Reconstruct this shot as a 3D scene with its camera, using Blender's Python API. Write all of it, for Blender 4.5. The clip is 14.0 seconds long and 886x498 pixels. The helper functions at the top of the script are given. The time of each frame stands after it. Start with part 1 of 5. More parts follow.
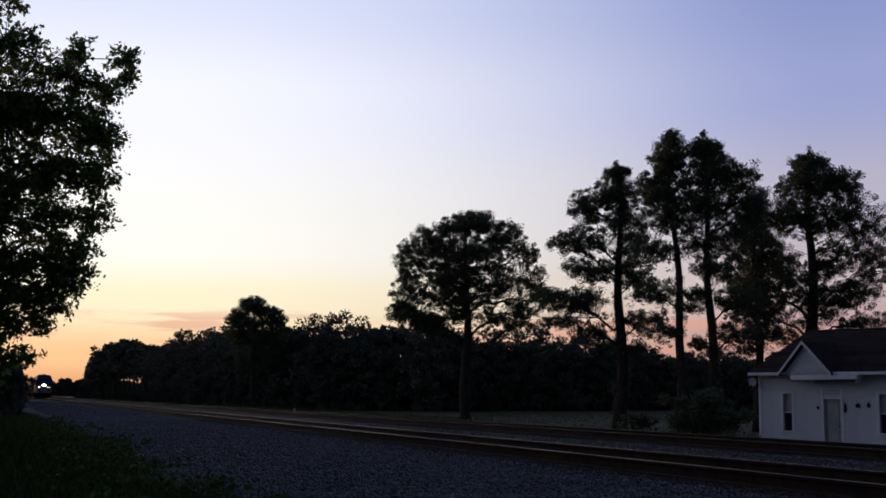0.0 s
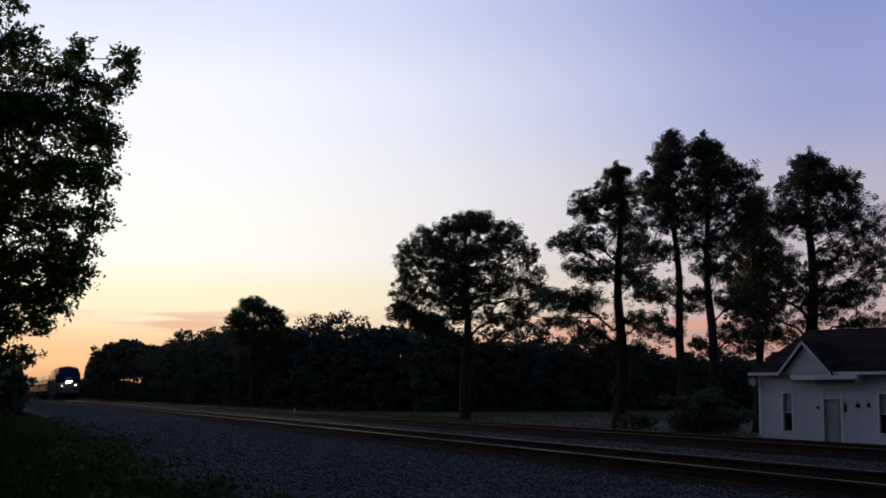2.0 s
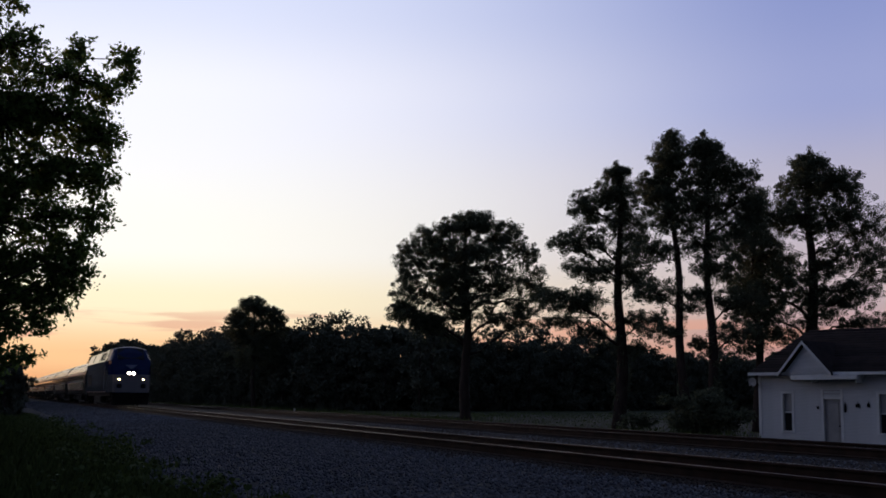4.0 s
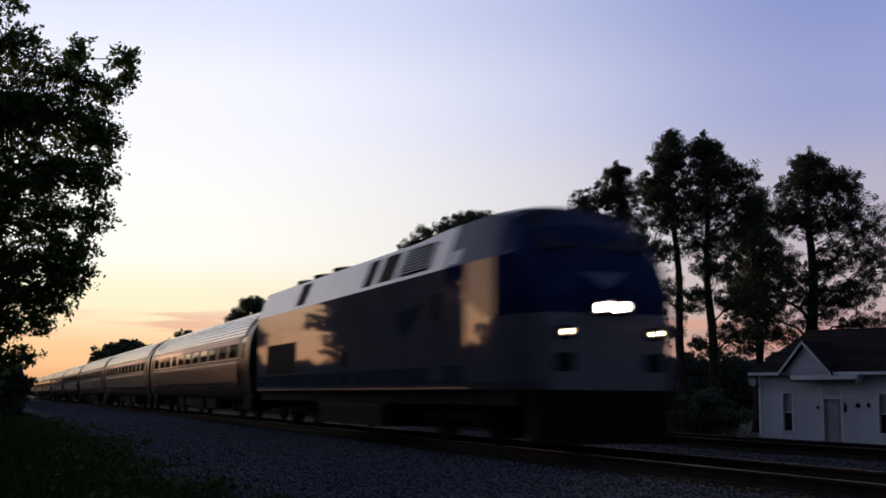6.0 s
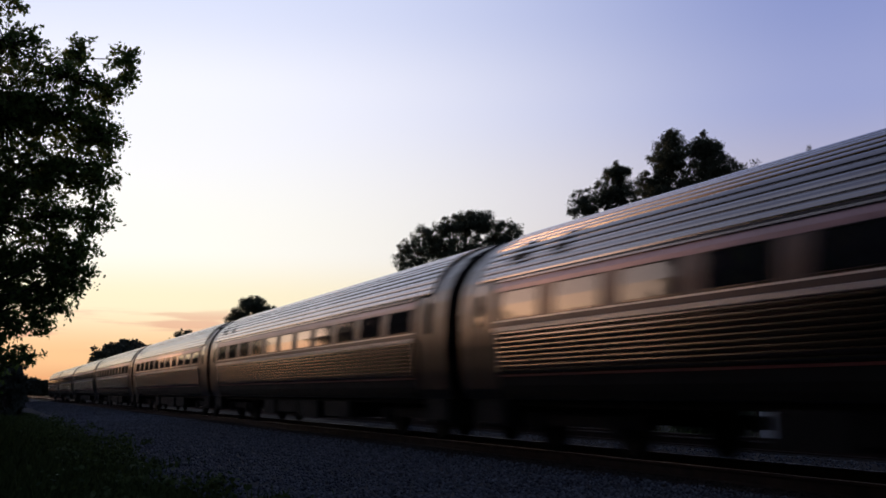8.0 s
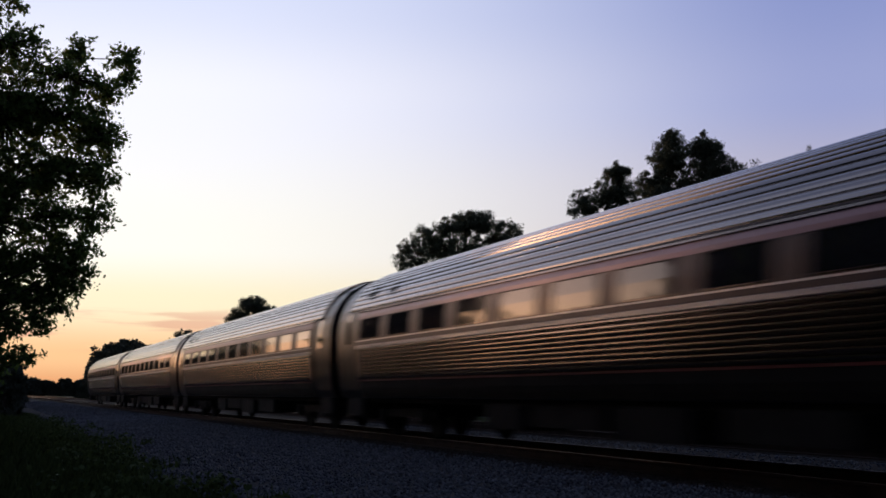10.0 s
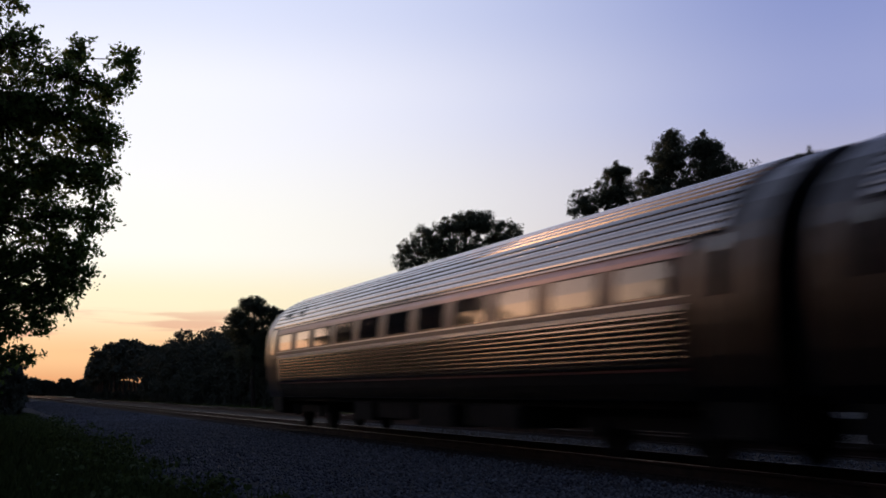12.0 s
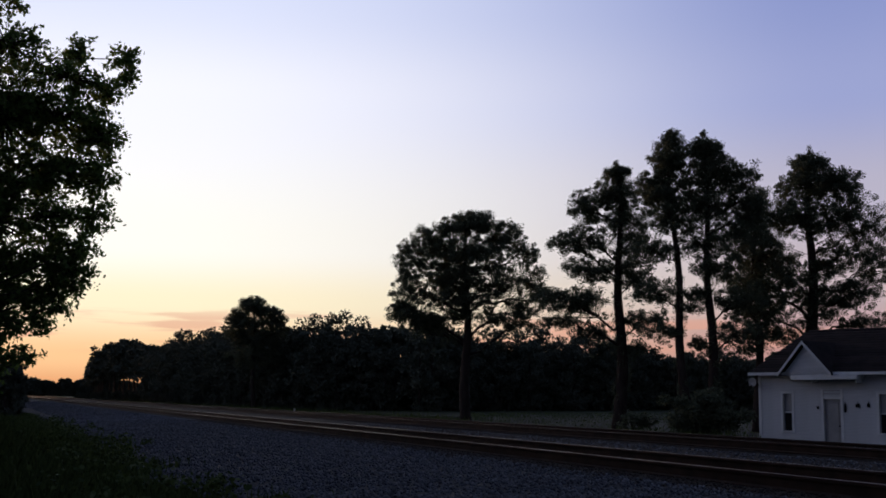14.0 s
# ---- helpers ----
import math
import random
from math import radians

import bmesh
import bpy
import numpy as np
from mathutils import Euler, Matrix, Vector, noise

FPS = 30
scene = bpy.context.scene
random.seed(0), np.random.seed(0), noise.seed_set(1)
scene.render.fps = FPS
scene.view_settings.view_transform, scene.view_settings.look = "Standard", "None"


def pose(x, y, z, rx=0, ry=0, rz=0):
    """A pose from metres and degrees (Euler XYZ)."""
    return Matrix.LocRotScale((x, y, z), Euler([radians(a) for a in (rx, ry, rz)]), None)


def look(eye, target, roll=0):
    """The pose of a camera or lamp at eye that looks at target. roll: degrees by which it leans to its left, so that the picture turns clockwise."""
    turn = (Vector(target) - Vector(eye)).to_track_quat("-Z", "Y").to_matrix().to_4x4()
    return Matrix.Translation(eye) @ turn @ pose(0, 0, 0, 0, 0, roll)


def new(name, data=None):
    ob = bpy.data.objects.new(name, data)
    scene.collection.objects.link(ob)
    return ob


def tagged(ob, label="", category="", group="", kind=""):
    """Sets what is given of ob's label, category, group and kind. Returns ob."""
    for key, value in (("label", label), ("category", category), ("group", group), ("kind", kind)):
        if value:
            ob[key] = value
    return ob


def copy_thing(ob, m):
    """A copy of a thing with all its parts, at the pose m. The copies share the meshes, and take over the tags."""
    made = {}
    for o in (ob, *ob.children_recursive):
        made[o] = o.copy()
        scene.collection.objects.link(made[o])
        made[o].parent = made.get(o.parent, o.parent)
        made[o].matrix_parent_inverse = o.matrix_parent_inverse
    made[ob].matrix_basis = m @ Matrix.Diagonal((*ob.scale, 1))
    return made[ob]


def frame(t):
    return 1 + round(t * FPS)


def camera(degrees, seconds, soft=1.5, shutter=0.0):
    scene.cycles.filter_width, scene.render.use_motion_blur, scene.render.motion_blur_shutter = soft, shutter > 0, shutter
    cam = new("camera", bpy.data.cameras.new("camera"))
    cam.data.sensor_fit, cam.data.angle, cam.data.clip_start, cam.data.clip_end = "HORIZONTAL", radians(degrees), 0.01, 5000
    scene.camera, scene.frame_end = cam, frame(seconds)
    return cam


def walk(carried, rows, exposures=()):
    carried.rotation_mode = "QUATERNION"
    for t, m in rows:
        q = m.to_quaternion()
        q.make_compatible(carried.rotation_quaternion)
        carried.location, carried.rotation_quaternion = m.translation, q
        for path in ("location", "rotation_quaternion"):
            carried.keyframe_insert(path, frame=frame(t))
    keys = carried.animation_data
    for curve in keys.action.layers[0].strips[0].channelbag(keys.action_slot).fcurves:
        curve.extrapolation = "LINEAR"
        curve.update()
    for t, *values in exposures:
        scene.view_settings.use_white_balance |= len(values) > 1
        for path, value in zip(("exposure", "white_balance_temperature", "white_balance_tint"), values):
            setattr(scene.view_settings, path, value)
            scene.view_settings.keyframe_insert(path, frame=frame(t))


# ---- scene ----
# The world: x across the tracks, y along them towards the sunset, z = 0 at the rail heads.
EYE = (0.0, 0.0, 0.866)
HEADING, PITCH, ROLL = 20.543, 6.975, 0.406
cam = camera(40.39, 14.0, soft=1.7, shutter=0.5)
AIM = (
    EYE[0] + 50 * math.sin(radians(HEADING)) * math.cos(radians(PITCH)),
    EYE[1] + 50 * math.cos(radians(HEADING)) * math.cos(radians(PITCH)),
    EYE[2] + 50 * math.sin(radians(PITCH)),
)
walk(cam, [(0.0, look(EYE, AIM, ROLL)), (14.0, look(EYE, AIM, ROLL))], exposures=[(0.0, 0.0), (14.0, 0.0)])

# ---- light ----
SUN_AZ, SUN_EL = -22.5, 1.4          # degrees to the right of the track's line, and above the horizon
SUN_DIR = Vector((math.sin(radians(SUN_AZ)) * math.cos(radians(SUN_EL)),
                  math.cos(radians(SUN_AZ)) * math.cos(radians(SUN_EL)), math.sin(radians(SUN_EL))))


def make_world():
    w = bpy.data.worlds.new("dusk_sky")
    scene.world = w
    w.use_nodes = True
    nt = w.node_tree
    nt.nodes.clear()
    n, l = nt.nodes, nt.links

    def math_node(op, a, b=None, clamp=False):
        m = n.new("ShaderNodeMath")
        m.operation, m.use_clamp = op, clamp
        for i, v in enumerate((a, b)):
            if v is None:
                continue
            if isinstance(v, (int, float)):
                m.inputs[i].default_value = v
            else:
                l.new(v, m.inputs[i])
        return m.outputs[0]

    def ramp(fac, stops):
        r = n.new("ShaderNodeValToRGB")
        r.color_ramp.interpolation = "EASE"
        while len(r.color_ramp.elements) < len(stops):
            r.color_ramp.elements.new(0.5)
        for e, (p, c) in zip(r.color_ramp.elements, stops):
            e.position, e.color = p, (*c, 1)
        l.new(fac, r.inputs[0])
        return r.outputs[0]

    def mix(kind, fac, a, b):
        m = n.new("ShaderNodeMix")
        m.data_type, m.blend_type = "RGBA", kind
        for sock, v in ((m.inputs[0], fac), (m.inputs[6], a), (m.inputs[7], b)):
            if isinstance(v, (int, float)):
                sock.default_value = v
            elif isinstance(v, tuple):
                sock.default_value = (*v, 1)
            else:
                l.new(v, sock)
        return m.outputs[2]

    tc = n.new("ShaderNodeTexCoord")
    sep = n.new("ShaderNodeSeparateXYZ")
    l.new(tc.outputs["Generated"], sep.inputs[0])
    up = math_node("MAXIMUM", sep.outputs[2], 0.0)
    # how near a direction lies to the sun's azimuth: 1 towards it, 0 away from it
    flat = n.new("ShaderNodeCombineXYZ")
    l.new(sep.outputs[0], flat.inputs[0]), l.new(sep.outputs[1], flat.inputs[1])
    unit = n.new("ShaderNodeVectorMath")
    unit.operation = "NORMALIZE"
    l.new(flat.outputs[0], unit.inputs[0])
    dot = n.new("ShaderNodeVectorMath")
    dot.operation = "DOT_PRODUCT"
    l.new(unit.outputs[0], dot.inputs[0])
    dot.inputs[1].default_value = (math.sin(radians(SUN_AZ)), math.cos(radians(SUN_AZ)), 0)
    side = math_node("MULTIPLY", math_node("ADD", dot.outputs["Value"], 1.0), 0.5)
    # clear-sky scattering for a very low sun
    sky = n.new("ShaderNodeTexSky")
    sky.sky_type, sky.sun_disc = "NISHITA", False
    sky.sun_elevation, sky.sun_rotation = radians(SUN_EL), radians(SUN_AZ)
    sky.air_density, sky.dust_density, sky.ozone_density = 1.0, 2.0, 1.5
    # the colours of the evening haze by height, towards the sunset and across from it
    warm = ramp(up, WARM)
    cool = ramp(up, COOL)
    back = ramp(up, BACK)
    to_warm = ramp(side, [(0.735, (0, 0, 0)), (0.945, (1, 1, 1))])
    to_cool = ramp(side, [(0.40, (0, 0, 0)), (0.70, (1, 1, 1))])
    haze = mix("MIX", to_warm, mix("MIX", to_cool, back, cool), warm)
    # thin cloud streaks low over the sunset
    stretch = n.new("ShaderNodeMapping")
    l.new(tc.outputs["Generated"], stretch.inputs[0])
    stretch.inputs["Scale"].default_value = (5, 5, 60)
    cloud = n.new("ShaderNodeTexNoise")
    cloud.inputs["Scale"].default_value, cloud.inputs["Detail"].default_value = 1.6, 5
    l.new(stretch.outputs[0], cloud.inputs["Vector"])
    puff = ramp(cloud.outputs[0], [(0.46, (0, 0, 0)), (0.60, (1, 1, 1))])
    low = ramp(up, [(0.032, (0, 0, 0)), (0.044, (1, 1, 1)), (0.060, (1, 1, 1)), (0.075, (0, 0, 0))])
    streak = math_node("MULTIPLY", math_node("MULTIPLY", puff, low), 0.6)
    haze = mix("MIX", streak, haze, (0.75, 0.36, 0.26))
    total = mix("ADD", 1.0, haze, mix("MULTIPLY", 1.0, sky.outputs[0], (NISHITA, NISHITA, NISHITA)))
    # the glow round the low sun itself
    near = n.new("ShaderNodeVectorMath")
    near.operation = "DOT_PRODUCT"
    l.new(tc.outputs["Generated"], near.inputs[0])
    near.inputs[1].default_value = SUN_DIR
    halo = math_node("POWER", math_node("MAXIMUM", near.outputs["Value"], 0.0), 70.0)
    total = mix("ADD", halo, total, (4.0, 1.9, 1.0))
    bg = n.new("ShaderNodeBackground")
    bg.inputs["Strength"].default_value = 1.0
    l.new(total, bg.inputs[0])
    out = n.new("ShaderNodeOutputWorld")
    l.new(bg.outputs[0], out.inputs[0])


NISHITA = 0.010
WARM = [(0.0, (0.80, 0.34, 0.15)), (0.03, (1.0, 0.60, 0.31)), (0.075, (1.02, 0.91, 0.64)), (0.12, (1.02, 1.0, 0.93)), (0.24, (0.94, 0.95, 1.05)),
        (0.32, (0.74, 0.79, 1.0)), (0.60, (0.26, 0.30, 0.46)), (1.0, (0.075, 0.10, 0.19))]
COOL = [(0.0, (0.36, 0.18, 0.18)), (0.04, (0.48, 0.27, 0.27)), (0.09, (0.54, 0.44, 0.47)), (0.16, (0.48, 0.45, 0.57)), (0.24, (0.33, 0.37, 0.64)),
        (0.32, (0.26, 0.31, 0.60)), (0.60, (0.15, 0.18, 0.34)), (1.0, (0.075, 0.10, 0.19))]
BACK = [(0.0, (0.068, 0.084, 0.132)), (0.2, (0.068, 0.086, 0.142)), (0.5, (0.052, 0.069, 0.130)), (1.0, (0.075, 0.10, 0.19))]
make_world()

sun = new("sun", bpy.data.lights.new("sun", "SUN"))
sun.data.energy, sun.data.angle, sun.data.color = 0.8, radians(0.6), (1.0, 0.52, 0.26)
sun.matrix_world = look((0, 0, 60), Vector((0, 0, 60)) - SUN_DIR)


# ---- materials ----
def material(name, colour, rough=0.7, metal=0.0, second=None, scale=8.0, bump=0.0, fine=60.0, spec=0.5, object_random=0.0, coat=0.0, stretch=(1, 1, 1)):
    """A surface with variation at two scales: broad patches from colour to second, and a fine grain in tone and relief."""
    m = bpy.data.materials.new(name)
    m.use_nodes = True
    nt = m.node_tree
    n, l = nt.nodes, nt.links
    b = n["Principled BSDF"]
    b.inputs["Roughness"].default_value = rough
    b.inputs["Metallic"].default_value = metal
    b.inputs["Specular IOR Level"].default_value = spec
    b.inputs["Coat Weight"].default_value = coat
    b.inputs["Coat Roughness"].default_value = 0.04
    tc = n.new("ShaderNodeTexCoord")
    mp = n.new("ShaderNodeMapping")
    mp.inputs["Scale"].default_value = stretch
    l.new(tc.outputs["Object"], mp.inputs[0])
    big = n.new("ShaderNodeTexNoise")
    big.inputs["Scale"].default_value, big.inputs["Detail"].default_value = scale, 4
    small = n.new("ShaderNodeTexNoise")
    small.inputs["Scale"].default_value, small.inputs["Detail"].default_value = fine, 3
    l.new(mp.outputs[0], big.inputs["Vector"]), l.new(mp.outputs[0], small.inputs["Vector"])
    r = n.new("ShaderNodeValToRGB")
    r.color_ramp.elements[0].position, r.color_ramp.elements[1].position = 0.35, 0.65
    second = second or tuple(c * 0.75 for c in colour)
    r.color_ramp.elements[0].color, r.color_ramp.elements[1].color = (*second, 1), (*colour, 1)
    l.new(big.outputs[0], r.inputs[0])
    hsv = n.new("ShaderNodeHueSaturation")
    l.new(r.outputs[0], hsv.inputs["Color"])
    rng = n.new("ShaderNodeMapRange")
    rng.inputs[3].default_value, rng.inputs[4].default_value = 0.75, 1.25
    l.new(small.outputs[0], rng.inputs[0])
    if object_random:
        info = n.new("ShaderNodeObjectInfo")
        r2 = n.new("ShaderNodeMapRange")
        r2.inputs[3].default_value, r2.inputs[4].default_value = 1 - object_random, 1 + object_random
        l.new(info.outputs["Random"], r2.inputs[0])
        mu = n.new("ShaderNodeMath")
        mu.operation = "MULTIPLY"
        l.new(rng.outputs[0], mu.inputs[0]), l.new(r2.outputs[0], mu.inputs[1])
        l.new(mu.outputs[0], hsv.inputs["Value"])
    else:
        l.new(rng.outputs[0], hsv.inputs["Value"])
    l.new(hsv.outputs[0], b.inputs["Base Color"])
    if bump:
        bp = n.new("ShaderNodeBump")
        bp.inputs["Strength"].default_value, bp.inputs["Distance"].default_value = bump, 0.02
        l.new(small.outputs[0], bp.inputs["Height"])
        l.new(bp.outputs[0], b.inputs["Normal"])
    return m


def island_material(name, a, b_, rough=0.8, translucent=0.0):
    """Leaves, needles, blades or stones: each island of the mesh has a tone of its own."""
    m = bpy.data.materials.new(name)
    m.use_nodes = True
    n, l = m.node_tree.nodes, m.node_tree.links
    b = n["Principled BSDF"]
    b.inputs["Roughness"].default_value = rough
    b.inputs["Specular IOR Level"].default_value = 0.2
    g = n.new("ShaderNodeNewGeometry")
    r = n.new("ShaderNodeValToRGB")
    r.color_ramp.elements[0].color, r.color_ramp.elements[1].color = (*a, 1), (*b_, 1)
    l.new(g.outputs["Random Per Island"], r.inputs[0])
    l.new(r.outputs[0], b.inputs["Base Color"])
    if translucent:
        t = n.new("ShaderNodeBsdfTranslucent")
        l.new(r.outputs[0], t.inputs[0])
        mx = n.new("ShaderNodeMixShader")
        mx.inputs[0].default_value = translucent
        l.new(b.outputs[0], mx.inputs[1]), l.new(t.outputs[0], mx.inputs[2])
        l.new(mx.outputs[0], n["Material Output"].inputs[0])
    return m


def glow_material(name, colour, strength):
    m = bpy.data.materials.new(name)
    m.use_nodes = True
    b = m.node_tree.nodes["Principled BSDF"]
    b.inputs["Base Color"].default_value = (*colour, 1)
    b.inputs["Emission Color"].default_value = (*colour, 1)
    b.inputs["Emission Strength"].default_value = strength
    return m


M = {
    "soil": material("soil_and_grass", (0.036, 0.046, 0.022), 0.95, second=(0.024, 0.028, 0.016), scale=0.25, bump=0.6, fine=5, spec=0.1),
    "gravel": material("grey_gravel", (0.048, 0.051, 0.058), 0.9, second=(0.032, 0.034, 0.040), scale=0.6, bump=1.0, fine=22, spec=0.1),
    "ballast": material("stained_ballast", (0.03, 0.025, 0.022), 0.95, second=(0.018, 0.015, 0.014), scale=0.8, bump=1.0, fine=20, spec=0.1),
    "field": material("bare_field", (0.030, 0.034, 0.027), 0.95, second=(0.021, 0.024, 0.019), scale=0.12, bump=0.4, fine=4, spec=0.1),
    "stone": island_material("crushed_stone", (0.022, 0.024, 0.029), (0.16, 0.175, 0.21), 0.9),
    "dark_stone": island_material("oily_crushed_stone", (0.014, 0.012, 0.011), (0.06, 0.05, 0.045), 0.9),
    "rail": material("rusty_rail_web", (0.035, 0.021, 0.016), 0.85, second=(0.02, 0.013, 0.011), scale=3, bump=0.3, spec=0.1),
    "railhead": material("worn_steel_rail_head", (0.13, 0.105, 0.088), 0.30, 1.0, second=(0.08, 0.064, 0.054), scale=4, stretch=(8, 0.4, 8)),
    "dull_head": material("dull_rail_head", (0.035, 0.027, 0.022), 0.45, 1.0, second=(0.022, 0.017, 0.014), scale=4, stretch=(8, 0.4, 8)),
    "tie": material("creosoted_wood", (0.03, 0.024, 0.02), 0.9, second=(0.018, 0.014, 0.012), scale=3, bump=0.6, fine=40, object_random=0.35, stretch=(1, 6, 1), spec=0.1),
    "bark": material("pine_bark", (0.055, 0.042, 0.034), 0.95, second=(0.028, 0.021, 0.018), scale=3, bump=1.0, fine=14, stretch=(1, 1, 0.3), spec=0.1),
    "needles": island_material("pine_needles", (0.055, 0.068, 0.042), (0.12, 0.135, 0.085), 0.7, 0.4),
    "wood_leaves": island_material("far_wood_leaves", (0.062, 0.072, 0.052), (0.090, 0.102, 0.074), 1.0),
    "leaf": island_material("oak_leaves", (0.07, 0.12, 0.03), (0.17, 0.25, 0.07), 0.5, 0.55),
    "grass": island_material("verge_grass", (0.03, 0.05, 0.012), (0.09, 0.12, 0.035), 0.8, 0.2),
    "siding": material("white_painted_boards", (0.50, 0.51, 0.53), 0.65, second=(0.40, 0.41, 0.43), scale=1.2, bump=0.1, fine=30, stretch=(1, 1, 4)),
    "trim": material("white_trim_paint", (0.60, 0.61, 0.62), 0.5, second=(0.50, 0.51, 0.51), scale=2),
    "shingle": material("brown_asphalt_shingles", (0.024, 0.018, 0.017), 0.95, second=(0.015, 0.012, 0.012), scale=2, bump=0.7, fine=25, object_random=0.3, spec=0.1),
    "glass": material("dark_window_glass", (0.02, 0.02, 0.022), 0.06, second=(0.015, 0.015, 0.018), spec=0.5),
    "door": material("grey_door_paint", (0.30, 0.29, 0.29), 0.5, second=(0.24, 0.235, 0.235), scale=2),
    "dark": material("dark_iron", (0.016, 0.016, 0.018), 0.75, second=(0.010, 0.010, 0.011), scale=5, spec=0.05),
    # same stainless in two tones: sides darker, roof lighter, for how each reflects
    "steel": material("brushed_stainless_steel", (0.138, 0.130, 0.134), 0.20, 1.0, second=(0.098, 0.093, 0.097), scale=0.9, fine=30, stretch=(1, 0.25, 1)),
    "roof_steel": material("lighter_stainless_roof", (0.20, 0.188, 0.194), 0.18, 1.0, second=(0.145, 0.136, 0.141), scale=0.9, fine=30, stretch=(1, 0.25, 1)),
    # shell and door steel: colour darkened to subdue the low sky's sheen
    "steel_band": material("darkened_smooth_stainless", (0.046, 0.042, 0.046), 0.34, 1.0, second=(0.033, 0.031, 0.034), scale=0.9, fine=30, stretch=(1, 0.3, 1)),
    "stripe": material("pale_reflective_stripe", (0.56, 0.56, 0.57), 0.35, 0.6, scale=2),
    # window band steel: the shade on it is put into the base colour
    "band": material("darkened_brushed_steel_band", (0.064, 0.051, 0.056), 0.38, 0.6, second=(0.049, 0.040, 0.045), scale=0.8, coat=0.0, spec=0.1),
    "tint": material("tinted_windscreen", (0.010, 0.012, 0.018), 0.3, second=(0.008, 0.010, 0.015), spec=0.1),
    "mauve": material("faded_mauve_stripe", (0.20, 0.11, 0.14), 0.35, 0.4, second=(0.16, 0.09, 0.11), scale=2),
    "red": material("red_stripe_paint", (0.13, 0.015, 0.015), 0.4, scale=2),
    "grey_paint": material("silver_grey_locomotive_paint", (0.105, 0.112, 0.125), 0.55, 0.0, second=(0.085, 0.092, 0.104), scale=0.7, fine=25, coat=0.48, spec=0.0),
    "blue_paint": material("deep_blue_paint", (0.008, 0.018, 0.075), 0.5, 0.0, second=(0.007, 0.015, 0.06), scale=0.8, coat=0.25, spec=0.0),
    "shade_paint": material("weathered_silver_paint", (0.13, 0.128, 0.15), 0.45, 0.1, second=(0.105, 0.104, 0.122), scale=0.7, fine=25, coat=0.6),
    "chevron": material("faded_blue_grey_paint", (0.13, 0.15, 0.24), 0.5, second=(0.10, 0.12, 0.19), scale=3, spec=0.1),
    "emblem": material("dark_emblem_paint", (0.05, 0.06, 0.08), 0.5, second=(0.04, 0.05, 0.065), scale=2, coat=0.6, spec=0.0),
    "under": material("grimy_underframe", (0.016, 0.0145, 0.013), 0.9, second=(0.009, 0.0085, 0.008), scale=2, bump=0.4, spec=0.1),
    "rubber": material("black_diaphragm_rubber", (0.02, 0.02, 0.02), 0.8, second=(0.012, 0.012, 0.012), scale=3, spec=0.1),
    "headlight": glow_material("lit_headlamp", (1.0, 0.80, 0.55), 900.0),
    "marker": glow_material("lit_marker_lamp", (1.0, 0.76, 0.48), 40.0),
    "plastic": material("weathered_white_plastic", (0.32, 0.32, 0.33), 0.6),
}


